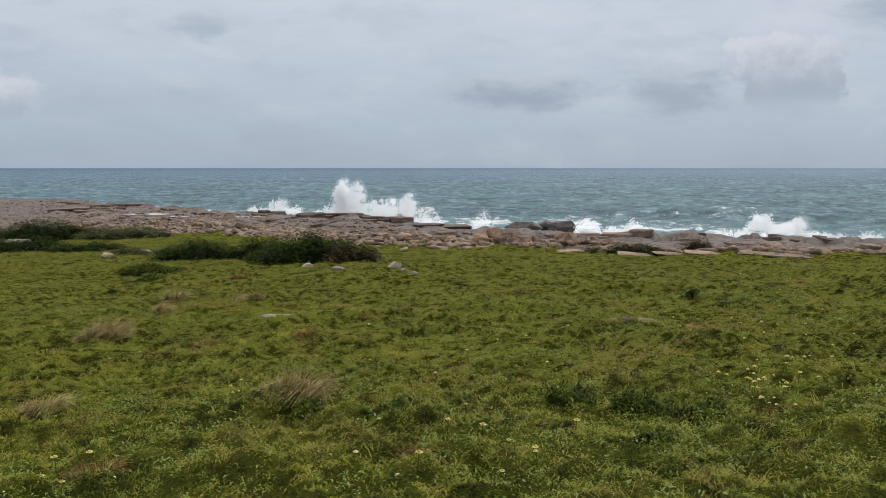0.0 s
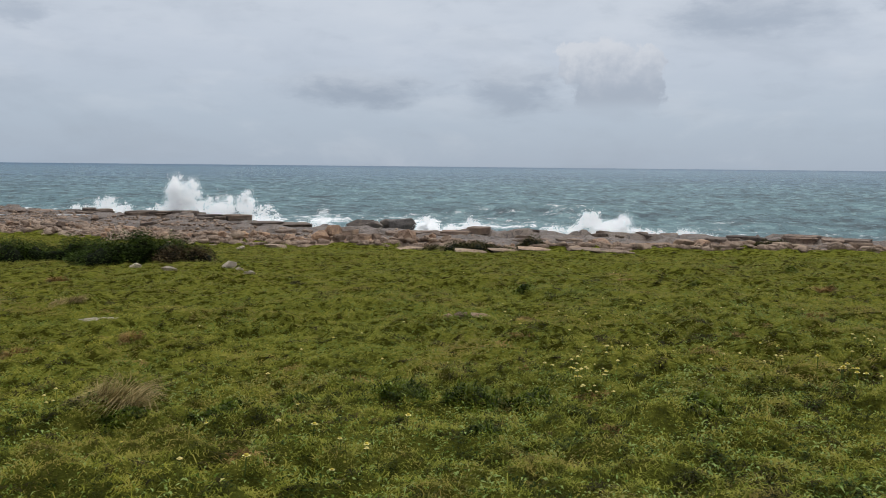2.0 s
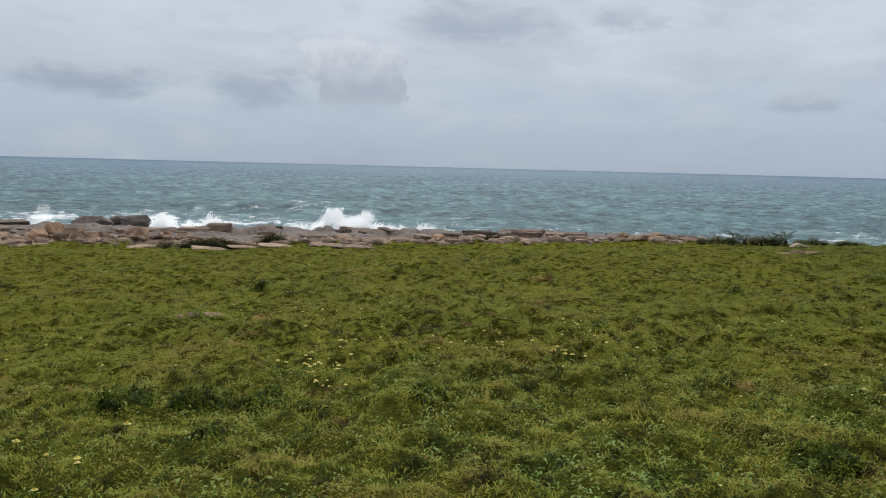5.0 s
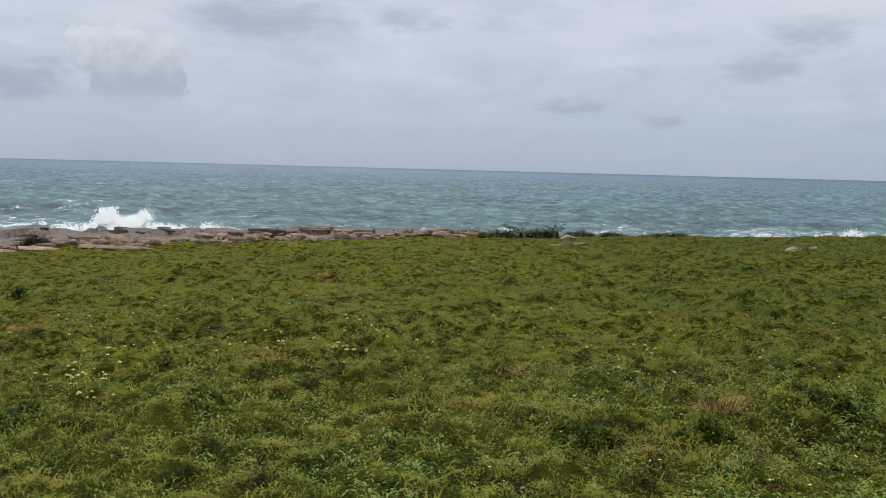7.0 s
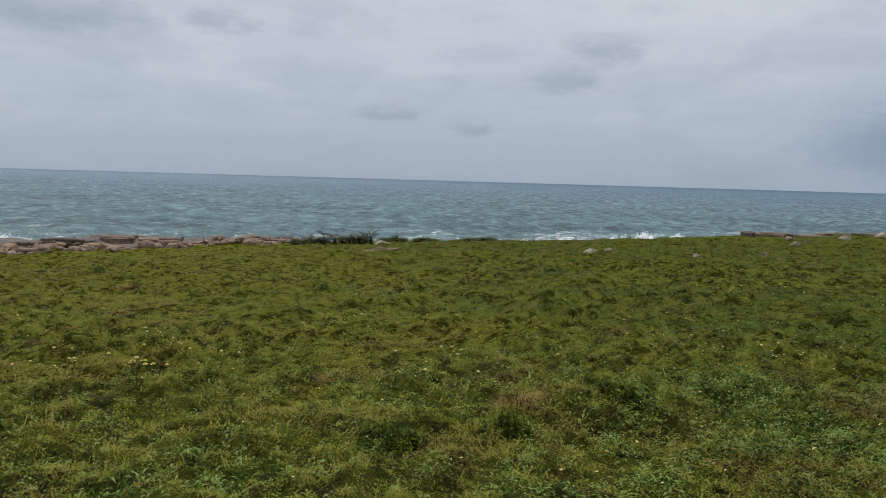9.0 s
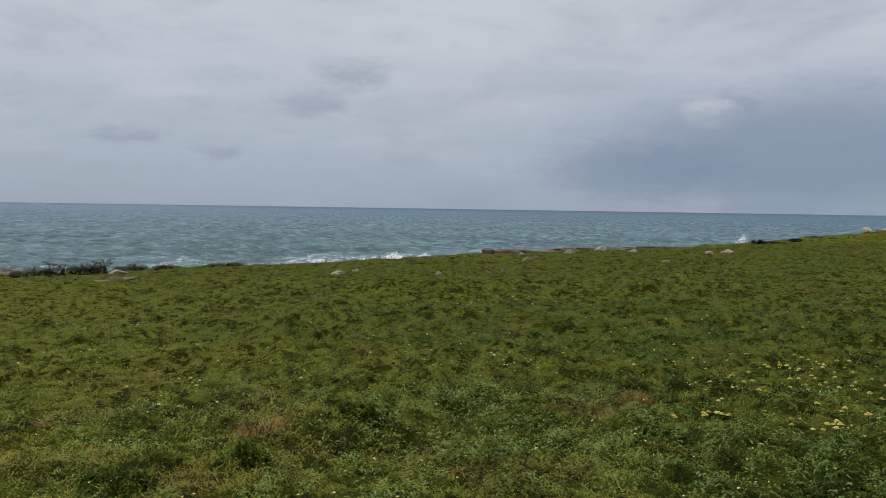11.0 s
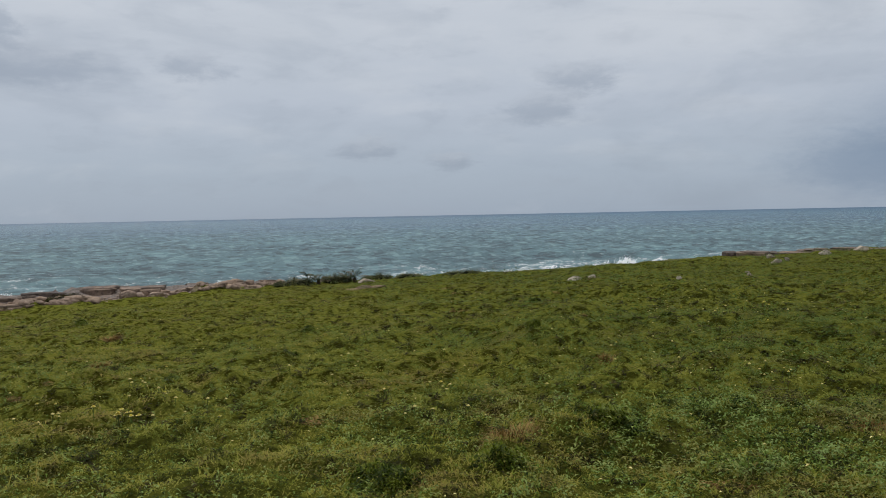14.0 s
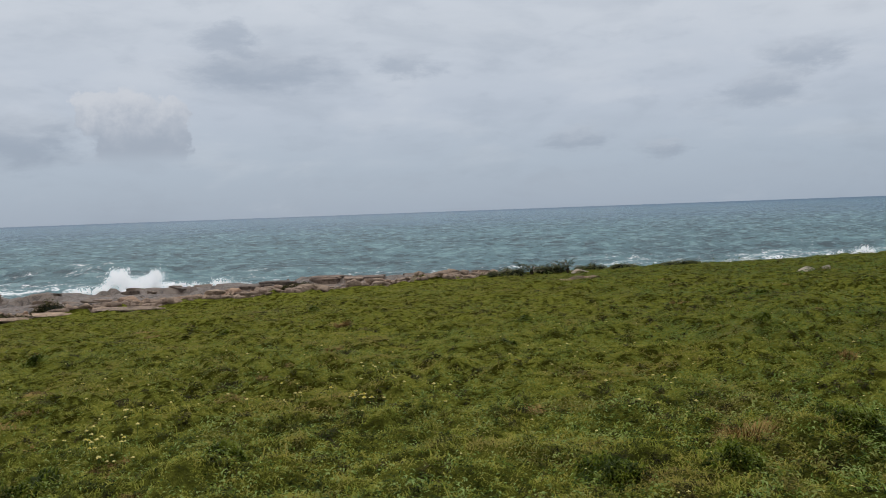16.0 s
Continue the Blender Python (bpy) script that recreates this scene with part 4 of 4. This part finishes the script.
# broken plates strewn over the shelf
g = np.random.default_rng(77)
PLATES = [bed_mesh(g, g.uniform(0.8, 1.6), g.uniform(0.7, 1.3), g.uniform(0.14, 0.3)) for _ in range(12)]
for m in PLATES:
    m.name = "rock_plate"
    m.materials.append(MID_ROCK)
land = bpy.data.objects["ground"]
for k in range(290):
    a = rng.uniform(-26, 46)
    re, rs = float(meadow_edge(np.array([a]))[0]), float(shore_edge(np.array([a]))[0])
    r = re + 2 + (rs - re - 2.5) * rng.random() ** 0.8
    x, y = at(a, r)
    ob = add("rock_plate", PLATES[k % 12], None, land)
    s = rng.uniform(0.3, 0.75)
    ob.location, ob.scale = (x, y, stand(x, y, 0.03)), (s * 1.3, s, s * rng.uniform(0.5, 0.9))
    ob.rotation_euler = (rng.uniform(-0.16, 0.16), rng.uniform(-0.16, 0.16), -radians(a) + rng.uniform(-0.9, 0.9))

# rubble on the bank
N = 7000
a = rng.uniform(-26, 46, N)
r = meadow_edge(a) + 1.1 + np.abs(rng.normal(0, 0.6, N)) * np.interp(a, [-26, -5, 14, 46], [20, 14, 10, 7])
x, y = r * np.sin(np.radians(a)), r * np.cos(np.radians(a))
w = rng.uniform(0.05, 0.14, N) * (1 + 0.8 * (rng.random(N) < 0.2))
M = 2200
a[:M] = rng.uniform(-29, 2, M)
edge, brink = meadow_edge(a[:M]), shore_edge(a[:M])
r[:M] = edge + 2 + (brink - edge - 6) * rng.random(M) ** 0.7
x, y = r * np.sin(np.radians(a)), r * np.cos(np.radians(a))
w[:M] = rng.uniform(0.05, 0.15, M)
bm = bmesh.new()
bmesh.ops.create_icosphere(bm, subdivisions=1, radius=1.0)
ball, tri = np.array([q.co[:] for q in bm.verts]), np.array([[q.index for q in p.verts] for p in bm.faces])
bm.free()
z = height(x, y)
v = ball[None] * (1 + rng.uniform(-0.6, 0.45, (N, len(ball), 1))) * w[:, None, None] * np.array([1, 1, 0.5]) + np.stack([x, y, z + w * 0.2], -1)[:, None]
add("rubble", mesh_of("rubble", v.reshape(-1, 3), (tri[None] + np.arange(N)[:, None, None] * len(ball)).reshape(-1, 3)), LOOSE, label="loose broken stones on the shore", category="rubble", kind="stuff")


# ---- plants ----
def shrub(az, r, w, d, h, seed, count, label="dense dark green low coastal shrub", size=0.07, mat=SHRUB, lumps=14):
    g = np.random.default_rng(seed)
    x, y = at(az, r)
    base = new("shrub")
    tagged(base, label, "shrub", "shrubs on the coast")
    base.location = (x, y, stand(x, y))
    base.rotation_euler = (0, 0, -radians(az))
    c = np.stack([g.uniform(-0.72, 0.72, lumps) * w / 2, g.uniform(-0.5, 0.5, lumps) * d / 2, np.zeros(lumps)], -1)
    edge = 1 - 0.9 * (np.abs(c[:, 0]) / (w / 2)) ** 2
    rad = np.stack([g.uniform(0.13, 0.27, lumps) * w, g.uniform(0.3, 0.5, lumps) * d, h * g.uniform(0.5, 1.0, lumps) * edge], -1)
    count = int(count * 0.7)
    k = g.integers(0, lumps, count)
    u = g.normal(size=(count, 3))
    u /= np.linalg.norm(u, axis=1)[:, None]
    u[:, 2] = np.abs(u[:, 2])
    shell = g.uniform(0.72, 1.03, count) * (1 + 0.16 * fbm(u[:, 0] * 3 + k * 5.0, u[:, 1] * 3 + u[:, 2] * 2, 3, seed))
    p = c[k] + u * rad[k] * shell[:, None]
    p[:, 2] = np.maximum(p[:, 2], 0.02)
    v, f = leaves(p, g.uniform(0, 6.28, count), size * g.uniform(0.6, 1.5, count), size * 0.55 * g.uniform(0.7, 1.3, count), g.uniform(-0.3, 0.8, count), 0.3)
    add("crown", mesh_of("crown", v, *f), mat, base)
    # dark woody inside
    m = 60
    kk = g.integers(0, lumps, m)
    b0 = c[kk] * 0.8
    u = g.normal(size=(m, 3))
    u[:, 2] = np.abs(u[:, 2]) + 0.3
    u /= np.linalg.norm(u, axis=1)[:, None]
    tip = c[kk] + u * rad[kk] * 0.9
    t = 0.012 + 0.01 * g.random(m)
    off = np.array([[1, 0, 0], [-0.5, 0.87, 0], [-0.5, -0.87, 0]])
    v = np.concatenate([b0[:, None] + off[None] * t[:, None, None], tip[:, None] + off[None] * t[:, None, None] * 0.4], 1).reshape(-1, 3)
    q = np.array([[0, 1, 4, 3], [1, 2, 5, 4], [2, 0, 3, 5]])
    add("twigs", mesh_of("twigs", v, (q[None] + np.arange(m)[:, None, None] * 6).reshape(-1, 4)), TWIG, base)
    bulk = []
    for j in range(lumps):
        bulk.append(ball * rad[j] * 0.66 + c[j])
    add("inner_growth", mesh_of("inner_growth", np.concatenate(bulk), np.concatenate([tri + j * len(ball) for j in range(lumps)])), INNER, base)
    return base


shrub(-8.9, 20.9, 3.0, 1.8, 0.86, 1, 26000, size=0.05)
shrub(-6.0, 20.4, 1.7, 1.2, 0.52, 2, 6000, "brown-tipped dry edge of a low shrub", 0.05, DRY_SHRUB, 8)
shrub(-15.9, 23.6, 2.6, 1.5, 0.62, 3, 14000, size=0.05)
shrub(-12.4, 22.6, 1.8, 1.4, 0.66, 4, 11000, size=0.05)
shrub(-25.2, 38.0, 5.2, 2.6, 1.05, 5, 15000, size=0.08)
shrub(-20.6, 37.0, 3.6, 2.2, 0.6, 6, 7000, "low olive scrub on the slope above the rocks", 0.08, OLIVE)
shrub(-26.6, 30.5, 3.4, 1.6, 0.62, 7, 10000, size=0.07)
shrub(-22.9, 29.4, 2.6, 1.3, 0.42, 21, 6000, size=0.06)
shrub(-19.6, 26.4, 2.0, 1.1, 0.36, 8, 5000, "low olive scrub on the slope above the rocks", 0.06, OLIVE)
shrub(-19.0, 19.6, 1.4, 0.9, 0.26, 22, 4000, "low grassy green cushion in the meadow", 0.05, WEED)
for row in [(45.9, 23.3, 1.15, 0.9, 0.3, 9, 5000), (48.7, 23.6, 0.95, 0.8, 0.29, 10, 4000), (51.4, 23.9, 0.9, 0.8, 0.25, 11, 4000), (53.6, 24.1, 0.8, 0.7, 0.13, 12, 2000), (57.2, 24.2, 1.1, 0.8, 0.19, 13, 4000)]:
    shrub(*row, "low olive green bush on the meadow's crest", 0.035, OLIVE)
for row in [(9.8, 23.2, 1.4, 0.9, 0.22, 14, 3500), (12.6, 22.3, 1.5, 1.0, 0.3, 15, 5000), (14.6, 22.5, 2.0, 1.0, 0.28, 16, 5000), (16.6, 23.4, 0.9, 0.7, 0.5, 19, 3000), (27.5, 22.8, 0.9, 0.7, 0.2, 20, 2000)]:
    shrub(*row, "low olive brown scrub among the shore rocks", 0.045, SCRUB)
shrub(32.0, 23.2, 1.2, 0.8, 0.22, 17, 3000, "low olive brown scrub among the shore rocks", 0.045, SCRUB)
for row in [(91.8, 30.0, 0.5, 0.4, 0.2, 23, 1500), (92.7, 30.6, 0.8, 0.5, 0.1, 18, 1500), (94.0, 32.0, 0.9, 0.5, 0.1, 24, 1500), (95.4, 34.5, 0.9, 0.5, 0.1, 25, 1500)]:
    shrub(*row, "low dark scrub on the crest of the rise", 0.05, SCRUB, 6)


def dwarf_palm(az, r, h, seed):
    g = np.random.default_rng(seed)
    x, y = at(az, r)
    base = new("dwarf_palm")
    tagged(base, "small wind-bent palm with dark ragged fronds", "palm", "palms on the crest")
    base.location = (x, y, stand(x, y))
    a = np.linspace(0, 2 * np.pi, 7, endpoint=False)
    rings = [(0.06, 0.0), (0.05, 0.08), (0.04, h * 0.5)]
    v = np.array([(math.cos(q) * s, math.sin(q) * s, z) for s, z in rings for q in a])
    quads = [(m * 7 + i, m * 7 + (i + 1) % 7, (m + 1) * 7 + (i + 1) % 7, (m + 1) * 7 + i) for m in range(2) for i in range(7)]
    add("trunk", mesh_of("trunk", v, np.array(quads)), TWIG, base)
    for k in range(11):
        m = 18
        to = 2.399 * k + g.uniform(-0.3, 0.3)
        up, long = g.uniform(-0.15, 1.15), g.uniform(0.26, 0.44)
        along = np.linspace(0.25, 1.0, m)
        arch = np.sin(along * 2.2) * long * 0.5 * math.sin(up) + along * long * 0.25 * math.sin(up)
        rib = np.stack([math.sin(to) * along * long * math.cos(up * 0.8), math.cos(to) * along * long * math.cos(up * 0.8), h * 0.5 + arch], -1)
        side = np.where(np.arange(m) % 2 == 0, 1.0, -1.0)
        v, f = leaves(rib, to + side * 0.85, 0.15 * (1.25 - along), np.full(m, 0.022), np.full(m, 0.1) + g.normal(0, 0.25, m), 0.6, True)
        stem = np.stack([np.concatenate([[[0, 0, h * 0.45]], rib]) + [dx, dy, 0] for dx, dy in ((0.008, 0), (-0.008, 0.0))], 1).reshape(-1, 3)
        q = np.arange(m)[:, None] * 2 + np.array([0, 1, 3, 2]) + len(v)
        add("frond", mesh_of("frond", np.concatenate([v, stem]), *f, q), FROND if k > 1 else DEAD, base)


dwarf_palm(46.9, 23.3, 0.2, 31)
dwarf_palm(47.5, 23.3, 0.26, 32)
dwarf_palm(49.4, 23.4, 0.2, 33)
dwarf_palm(49.9, 23.4, 0.24, 34)
for az, r, w, h in [(50.6, 23.0, 0.3, 0.11), (51.0, 22.9, 0.24, 0.08), (50.3, 22.8, 0.2, 0.07)]:
    boulder(*at(az, r), w, h, PALE_ROCK, 0.6, name="stone", label="pale stone beside the crest bushes", group="stones in the meadow")


def tuft(x, y, w, h, mat, count, label, name="dry_grass_tuft", group="dry tufts in the meadow", lean=0.5):
    g = np.random.default_rng(int(abs(x * 131 + y * 17)) + 5)
    a, q = g.uniform(0, 6.28, count), np.sqrt(g.random(count))
    px, py = np.cos(a) * q * w * 0.32, np.sin(a) * q * w * 0.26
    pz = height(px + x, py + y) - stand(x, y)
    head = np.arctan2(px, py) + g.normal(0, 0.5, count)
    v, f = leaves(np.stack([px, py, pz - 0.01], -1), head, h * g.uniform(0.7, 1.5, count), np.full(count, 0.0025 + 0.0003 * math.hypot(x, y)), g.uniform(0.1, 1.3, count), 0.5, True)
    v[:, 0] += lean * v[:, 2]
    ob = add(name, mesh_of(name, v, *f), mat, label=label, category="grass tuft", group=group)
    ob.location = (x, y, stand(x, y))


for x, y, w, h in [(-1.17, 6.85, 0.55, 0.25), (-3.9, 9.9, 0.5, 0.26), (-4.46, 14.0, 0.42, 0.24), (-3.07, 6.6, 0.32, 0.17), (-4.1, 12.5, 0.36, 0.13), (-3.04, 13.3, 0.46, 0.15)]:
    tuft(x, y, w, h, STRAW, 800, "pale straw-coloured tuft of dry grass bent by wind", lean=0.85)
for x, y, w, h in [(-2.0, 5.1, 0.42, 0.11), (5.37, 3.1, 0.5, 0.17), (8.86, 3.9, 0.3, 0.1), (8.11, 11.7, 0.4, 0.12), (-4.07, 16.9, 0.46, 0.14), (7.0, 0.75, 0.42, 0.08), (-1.5, 9.5, 0.3, 0.09), (-2.6, 9.4, 0.3, 0.1), (6.3, 9.3, 0.3, 0.09), (6.6, 1.0, 0.4, 0.1)]:
    tuft(x, y, w, h, RUST, 520, "rusty brown tuft of withered stalks", "withered_tuft", "withered tufts in the meadow", 0.1)


# small brown heads of withered grass all over the meadow
HEADS = []
for k in range(5):
    g = np.random.default_rng(700 + k)
    n = 150
    a, q = g.uniform(0, 6.28, n), np.sqrt(g.random(n))
    b = np.stack([np.cos(a) * q * 0.13, np.sin(a) * q * 0.11, np.full(n, -0.02)], -1)
    v, f = leaves(b, a + g.normal(0, 0.7, n), g.uniform(0.05, 0.12, n) * (1.2 - 0.5 * q), np.full(n, 0.008), g.uniform(0.2, 1.2, n), 0.5)
    HEADS.append(mesh_of("withered_tuft", v, *f))
    HEADS[-1].materials.append(RUST if k < 2 else SEDGE)
g = np.random.default_rng(71)
for k in range(150):
    a, r = g.uniform(-27, 98), 4.2 + 15 * g.random() ** 0.9
    x, y = at(a, r)
    ob = add("withered_tuft", HEADS[k % 5], None, label="small brown head of withered grass", category="grass tuft", group="withered tufts in the meadow")
    size = g.uniform(0.6, 1.3)
    ob.location, ob.rotation_euler, ob.scale = (x, y, stand(x, y)), (0, 0, g.uniform(0, 6.28)), (size * 1.2, size * 1.2, size * 0.8)


def weed(x, y, w, h, seed):
    g = np.random.default_rng(seed)
    n = int(300 + 1300 * w)
    a, q = g.uniform(0, 6.28, n), np.sqrt(g.random(n))
    lump = 1 + 0.25 * gradient_noise(np.cos(a) * q * 2.5 + seed, np.sin(a) * q * 2.5, seed)
    p = np.stack([np.cos(a) * q * w / 2 * lump, np.sin(a) * q * w / 2 * lump, h * (1 - q * q) * g.uniform(0.1, 0.9, n) * lump], -1)
    p[:, 2] += height(p[:, 0] + x, p[:, 1] + y) - stand(x, y)
    far = 0.6 + 0.05 * math.hypot(x, y)
    v, f = leaves(p, a + g.normal(0, 0.8, n), 0.06 * far * g.uniform(0.6, 1.4, n), 0.014 * far * g.uniform(0.7, 1.3, n), g.uniform(0.1, 1.1, n), 0.5, True)
    ob = add("leafy_weed", mesh_of("leafy_weed", v, *f), WEED, label="dark green leafy weed clump in the meadow", category="weed", group="weed clumps")
    ob.location = (x, y, stand(x, y))


for k, (x, y, w, h) in enumerate([(3.61, 12.3, 0.36, 0.14), (0.95, 6.7, 0.5, 0.14), (1.5, 6.55, 0.55, 0.16), (1.9, 6.4, 0.4, 0.12), (0.15, 6.65, 0.25, 0.09), (1.32, 5.45, 0.3, 0.12), (7.77, 7.6, 0.3, 0.08), (6.11, 7.7, 0.26, 0.07), (10.6, 2.3, 0.22, 0.07), (-1.0, 6.5, 0.4, 0.08), (-0.4, 6.3, 0.35, 0.08), (2.9, 5.6, 0.35, 0.09), (5.9, 2.6, 0.5, 0.1), (4.9, 2.9, 0.45, 0.09), (4.3, 3.4, 0.5, 0.1), (-5.9, 17.2, 0.9, 0.2), (9.6, 9.0, 0.3, 0.08), (12.2, 4.4, 0.3, 0.08), (10.4, 5.6, 0.3, 0.07), (13.6, 7.3, 0.3, 0.07), (6.6, 12.9, 0.3, 0.08), (1.9, 14.6, 0.3, 0.08), (9.2, 14.2, 0.3, 0.09)]):
    far = math.hypot(x, y) > 9.5 and k > 0
    weed(x, y, w * (0.7 if far else 1), h * (0.5 if far else 1), 400 + k)


def flower(mat, label, seed):
    g = np.random.default_rng(seed)
    base = new("meadow_flower")
    tagged(base, label, "flower", "flowers in the meadow")
    a = np.linspace(0, 2 * np.pi, 5, endpoint=False)
    v = np.array([(math.cos(q) * 0.003 + z * 0.1, math.sin(q) * 0.003, z) for z in (-0.02, 0.05, 0.09) for q in a])
    add("stem", mesh_of("stem", v, np.array([(m * 5 + i, m * 5 + (i + 1) % 5, (m + 1) * 5 + (i + 1) % 5, (m + 1) * 5 + i) for m in range(2) for i in range(5)])), STALK, base)
    m = 14
    head = np.linspace(0, 2 * np.pi, m, endpoint=False)
    v, f = leaves(np.tile([0.009, 0, 0.092], (m, 1)), head, g.uniform(0.022, 0.028, m), np.full(m, 0.013), g.uniform(0.0, 0.3, m), 0.12)
    disc = add("flower_head", mesh_of("flower_head", ball * [0.014, 0.014, 0.011] + [0.009, 0, 0.096], tri), DISC if mat == YELLOW else mat, base)
    add("petals", mesh_of("petals", v, *f), mat, disc)
    base.location = (0, 0, -50)
    return base


KINDS = [flower(YELLOW, "yellow daisy-like flower on a short stem", 1), flower(CREAM, "cream yellow flower on a short stem", 2)]
PATCHES = [(2.63, 6.8, 0.42, 26, 1), (2.9, 7.3, 0.4, 8, 1), (4.49, 6.3, 0.25, 9, 0), (8.2, -0.45, 0.5, 26, 0), (7.11, -0.05, 0.22, 10, 0), (6.08, -0.5, 0.3, 14, 0), (6.2, 0.3, 0.22, 9, 0), (7.6, -0.9, 0.5, 14, 0), (8.44, 1.9, 0.35, 9, 1), (-1.72, 6.95, 0.12, 4, 1), (5.36, 6.9, 0.35, 8, 1),
           (3.9, 7.4, 0.9, 14, 1), (5.1, 6.2, 0.8, 10, 1), (6.8, 4.6, 0.7, 7, 1), (8.6, 0.6, 0.6, 10, 1), (10.5, 0.2, 1.2, 12, 1), (3.4, 9.4, 1.2, 12, 1), (9.0, 3.0, 1.0, 9, 1), (0.2, 5.6, 0.8, 8, 0), (1.0, 8.2, 1.2, 8, 1), (-2.1, 5.1, 0.3, 3, 0), (12.5, 3.5, 1.4, 9, 0), (7.5, 6.2, 1.2, 10, 1), (5.2, 9.5, 1.6, 10, 1), (5.8, 4.3, 0.4, 5, 1)]
spots = [(x + rng.normal(0, s * 0.6), y + rng.normal(0, s * 0.6), k) for x, y, s, n, k in PATCHES for _ in range(max(2, round(n * 1.1)))]
spots += [(-0.14, 4.88, 0), (-0.5, 5.15, 0), (0.55, 5.2, 0), (-2.24, 5.12, 0)]
for x, y, k in spots:
    copy_thing(KINDS[k if rng.random() < 0.8 else 1 - k], pose(x, y, stand(x, y) + 0.015, 0, 0, rng.uniform(0, 360)) @ Matrix.Scale(rng.uniform(0.5, 0.85) * (1.25 if k == 0 else 1.0), 4))
for base in KINDS:
    for part in list(base.children_recursive):
        bpy.data.objects.remove(part)
    bpy.data.objects.remove(base)


# ---- breaking waves ----
def splash(az, r, lumps, seed, count, label="white burst of spray thrown up from the rocks", loose=0.15):
    """A cloud of fine drops in soft billows under a ragged crown; lumps: place along the crest, height, half width."""
    g = np.random.default_rng(seed)
    x, y = at(az, r)
    lobes = int(50 * len(lumps))
    put = np.array(lumps)[g.choice(len(lumps), lobes, p=np.array([h * w for _, h, w in lumps]) / sum(h * w for _, h, w in lumps))]
    u = np.clip(g.normal(0, 0.5, lobes), -1.1, 1.1)
    t = g.random(lobes) ** 0.7
    crown = put[:, 1] * (1 - 0.55 * np.abs(u) ** 3) * g.uniform(0.75, 1.0, lobes)
    rad = (0.17 + 0.07 * put[:, 1]) * g.uniform(0.6, 1.4, lobes) * (1.25 - 0.45 * t)
    c = np.stack([put[:, 0] + u * put[:, 2] * (1.1 - 0.3 * t) + 0.08 * t * crown, g.normal(0, 0.3, lobes), t * (crown - rad * 0.6)], -1)
    own = g.choice(lobes, count, p=rad ** 2.4 / (rad ** 2.4).sum())
    d = g.normal(size=(count, 3))
    d /= np.linalg.norm(d, axis=1)[:, None]
    ragged = 1 + 0.35 * fbm(d[:, 0] * 2.2 + own * 3.0, d[:, 1] * 2.2 + d[:, 2] * 2.6, 3, seed)
    far = g.random(count) < loose
    reach = ragged * np.where(far, 0.7 + np.abs(g.normal(0, 0.6, count)), np.minimum(np.abs(g.normal(0, 0.62, count)), 1.15))
    p = c[own] + d * (rad[own] * reach)[:, None]
    p[:, 2] = np.maximum(p[:, 2], g.uniform(-0.2, 0.1, count))
    s = np.where(far, g.uniform(0.006, 0.013, count), g.uniform(0.012, 0.024, count))
    v = p[:, None] + g.normal(size=(count, 3, 3)) * s[:, None, None]
    me = mesh_of("wave_splash", v.reshape(-1, 3), np.arange(count * 3).reshape(-1, 3))
    ob = add("wave_splash", me, SPRAY, label=label, category="wave", group="breaking waves")
    ob.location = (x, y, SEA + 0.5)
    ob.rotation_euler = (0, 0, -radians(az))


splash(-6.5, 61, [(-0.5, 3.5, 0.9), (0.6, 3.1, 0.9), (2.2, 1.9, 1.3), (2.9, 2.1, 1.0), (4.2, 2.4, 1.0), (5.6, 1.3, 1.2), (-1.6, 1.3, 0.9)], 1, 105000, loose=0.22)
splash(-11.3, 68, [(0.2, 1.7, 1.3), (-1.5, 1.1, 1.2), (1.6, 1.2, 0.8)], 3, 26000)
splash(2.0, 52, [(0.0, 0.8, 1.2), (0.5, 1.5, 0.5)], 4, 6000, "thin drifting veil of sea spray", 0.8)
splash(11.0, 48, [(-1.1, 1.3, 0.8), (0.3, 0.8, 1.0), (1.5, 1.2, 0.7)], 5, 30000)
splash(21.0, 48.5, [(-2.0, 0.8, 1.1), (-0.3, 1.7, 1.1), (1.2, 1.5, 1.1), (2.9, 0.8, 1.2)], 6, 44000)
splash(26.8, 48, [(0.0, 0.8, 1.0), (1.2, 0.6, 0.8)], 7, 7000, loose=0.4)
splash(63.5, 55, [(0.0, 0.5, 1.3)], 8, 6000, "small white burst of spray")
splash(67.5, 58, [(-0.9, 0.7, 1.1), (0.6, 1.0, 0.9)], 9, 12000, "small white burst of spray", 0.3)
splash(91.0, 95, [(0.0, 1.8, 0.7)], 10, 4000, "small white burst of spray", 0.6)
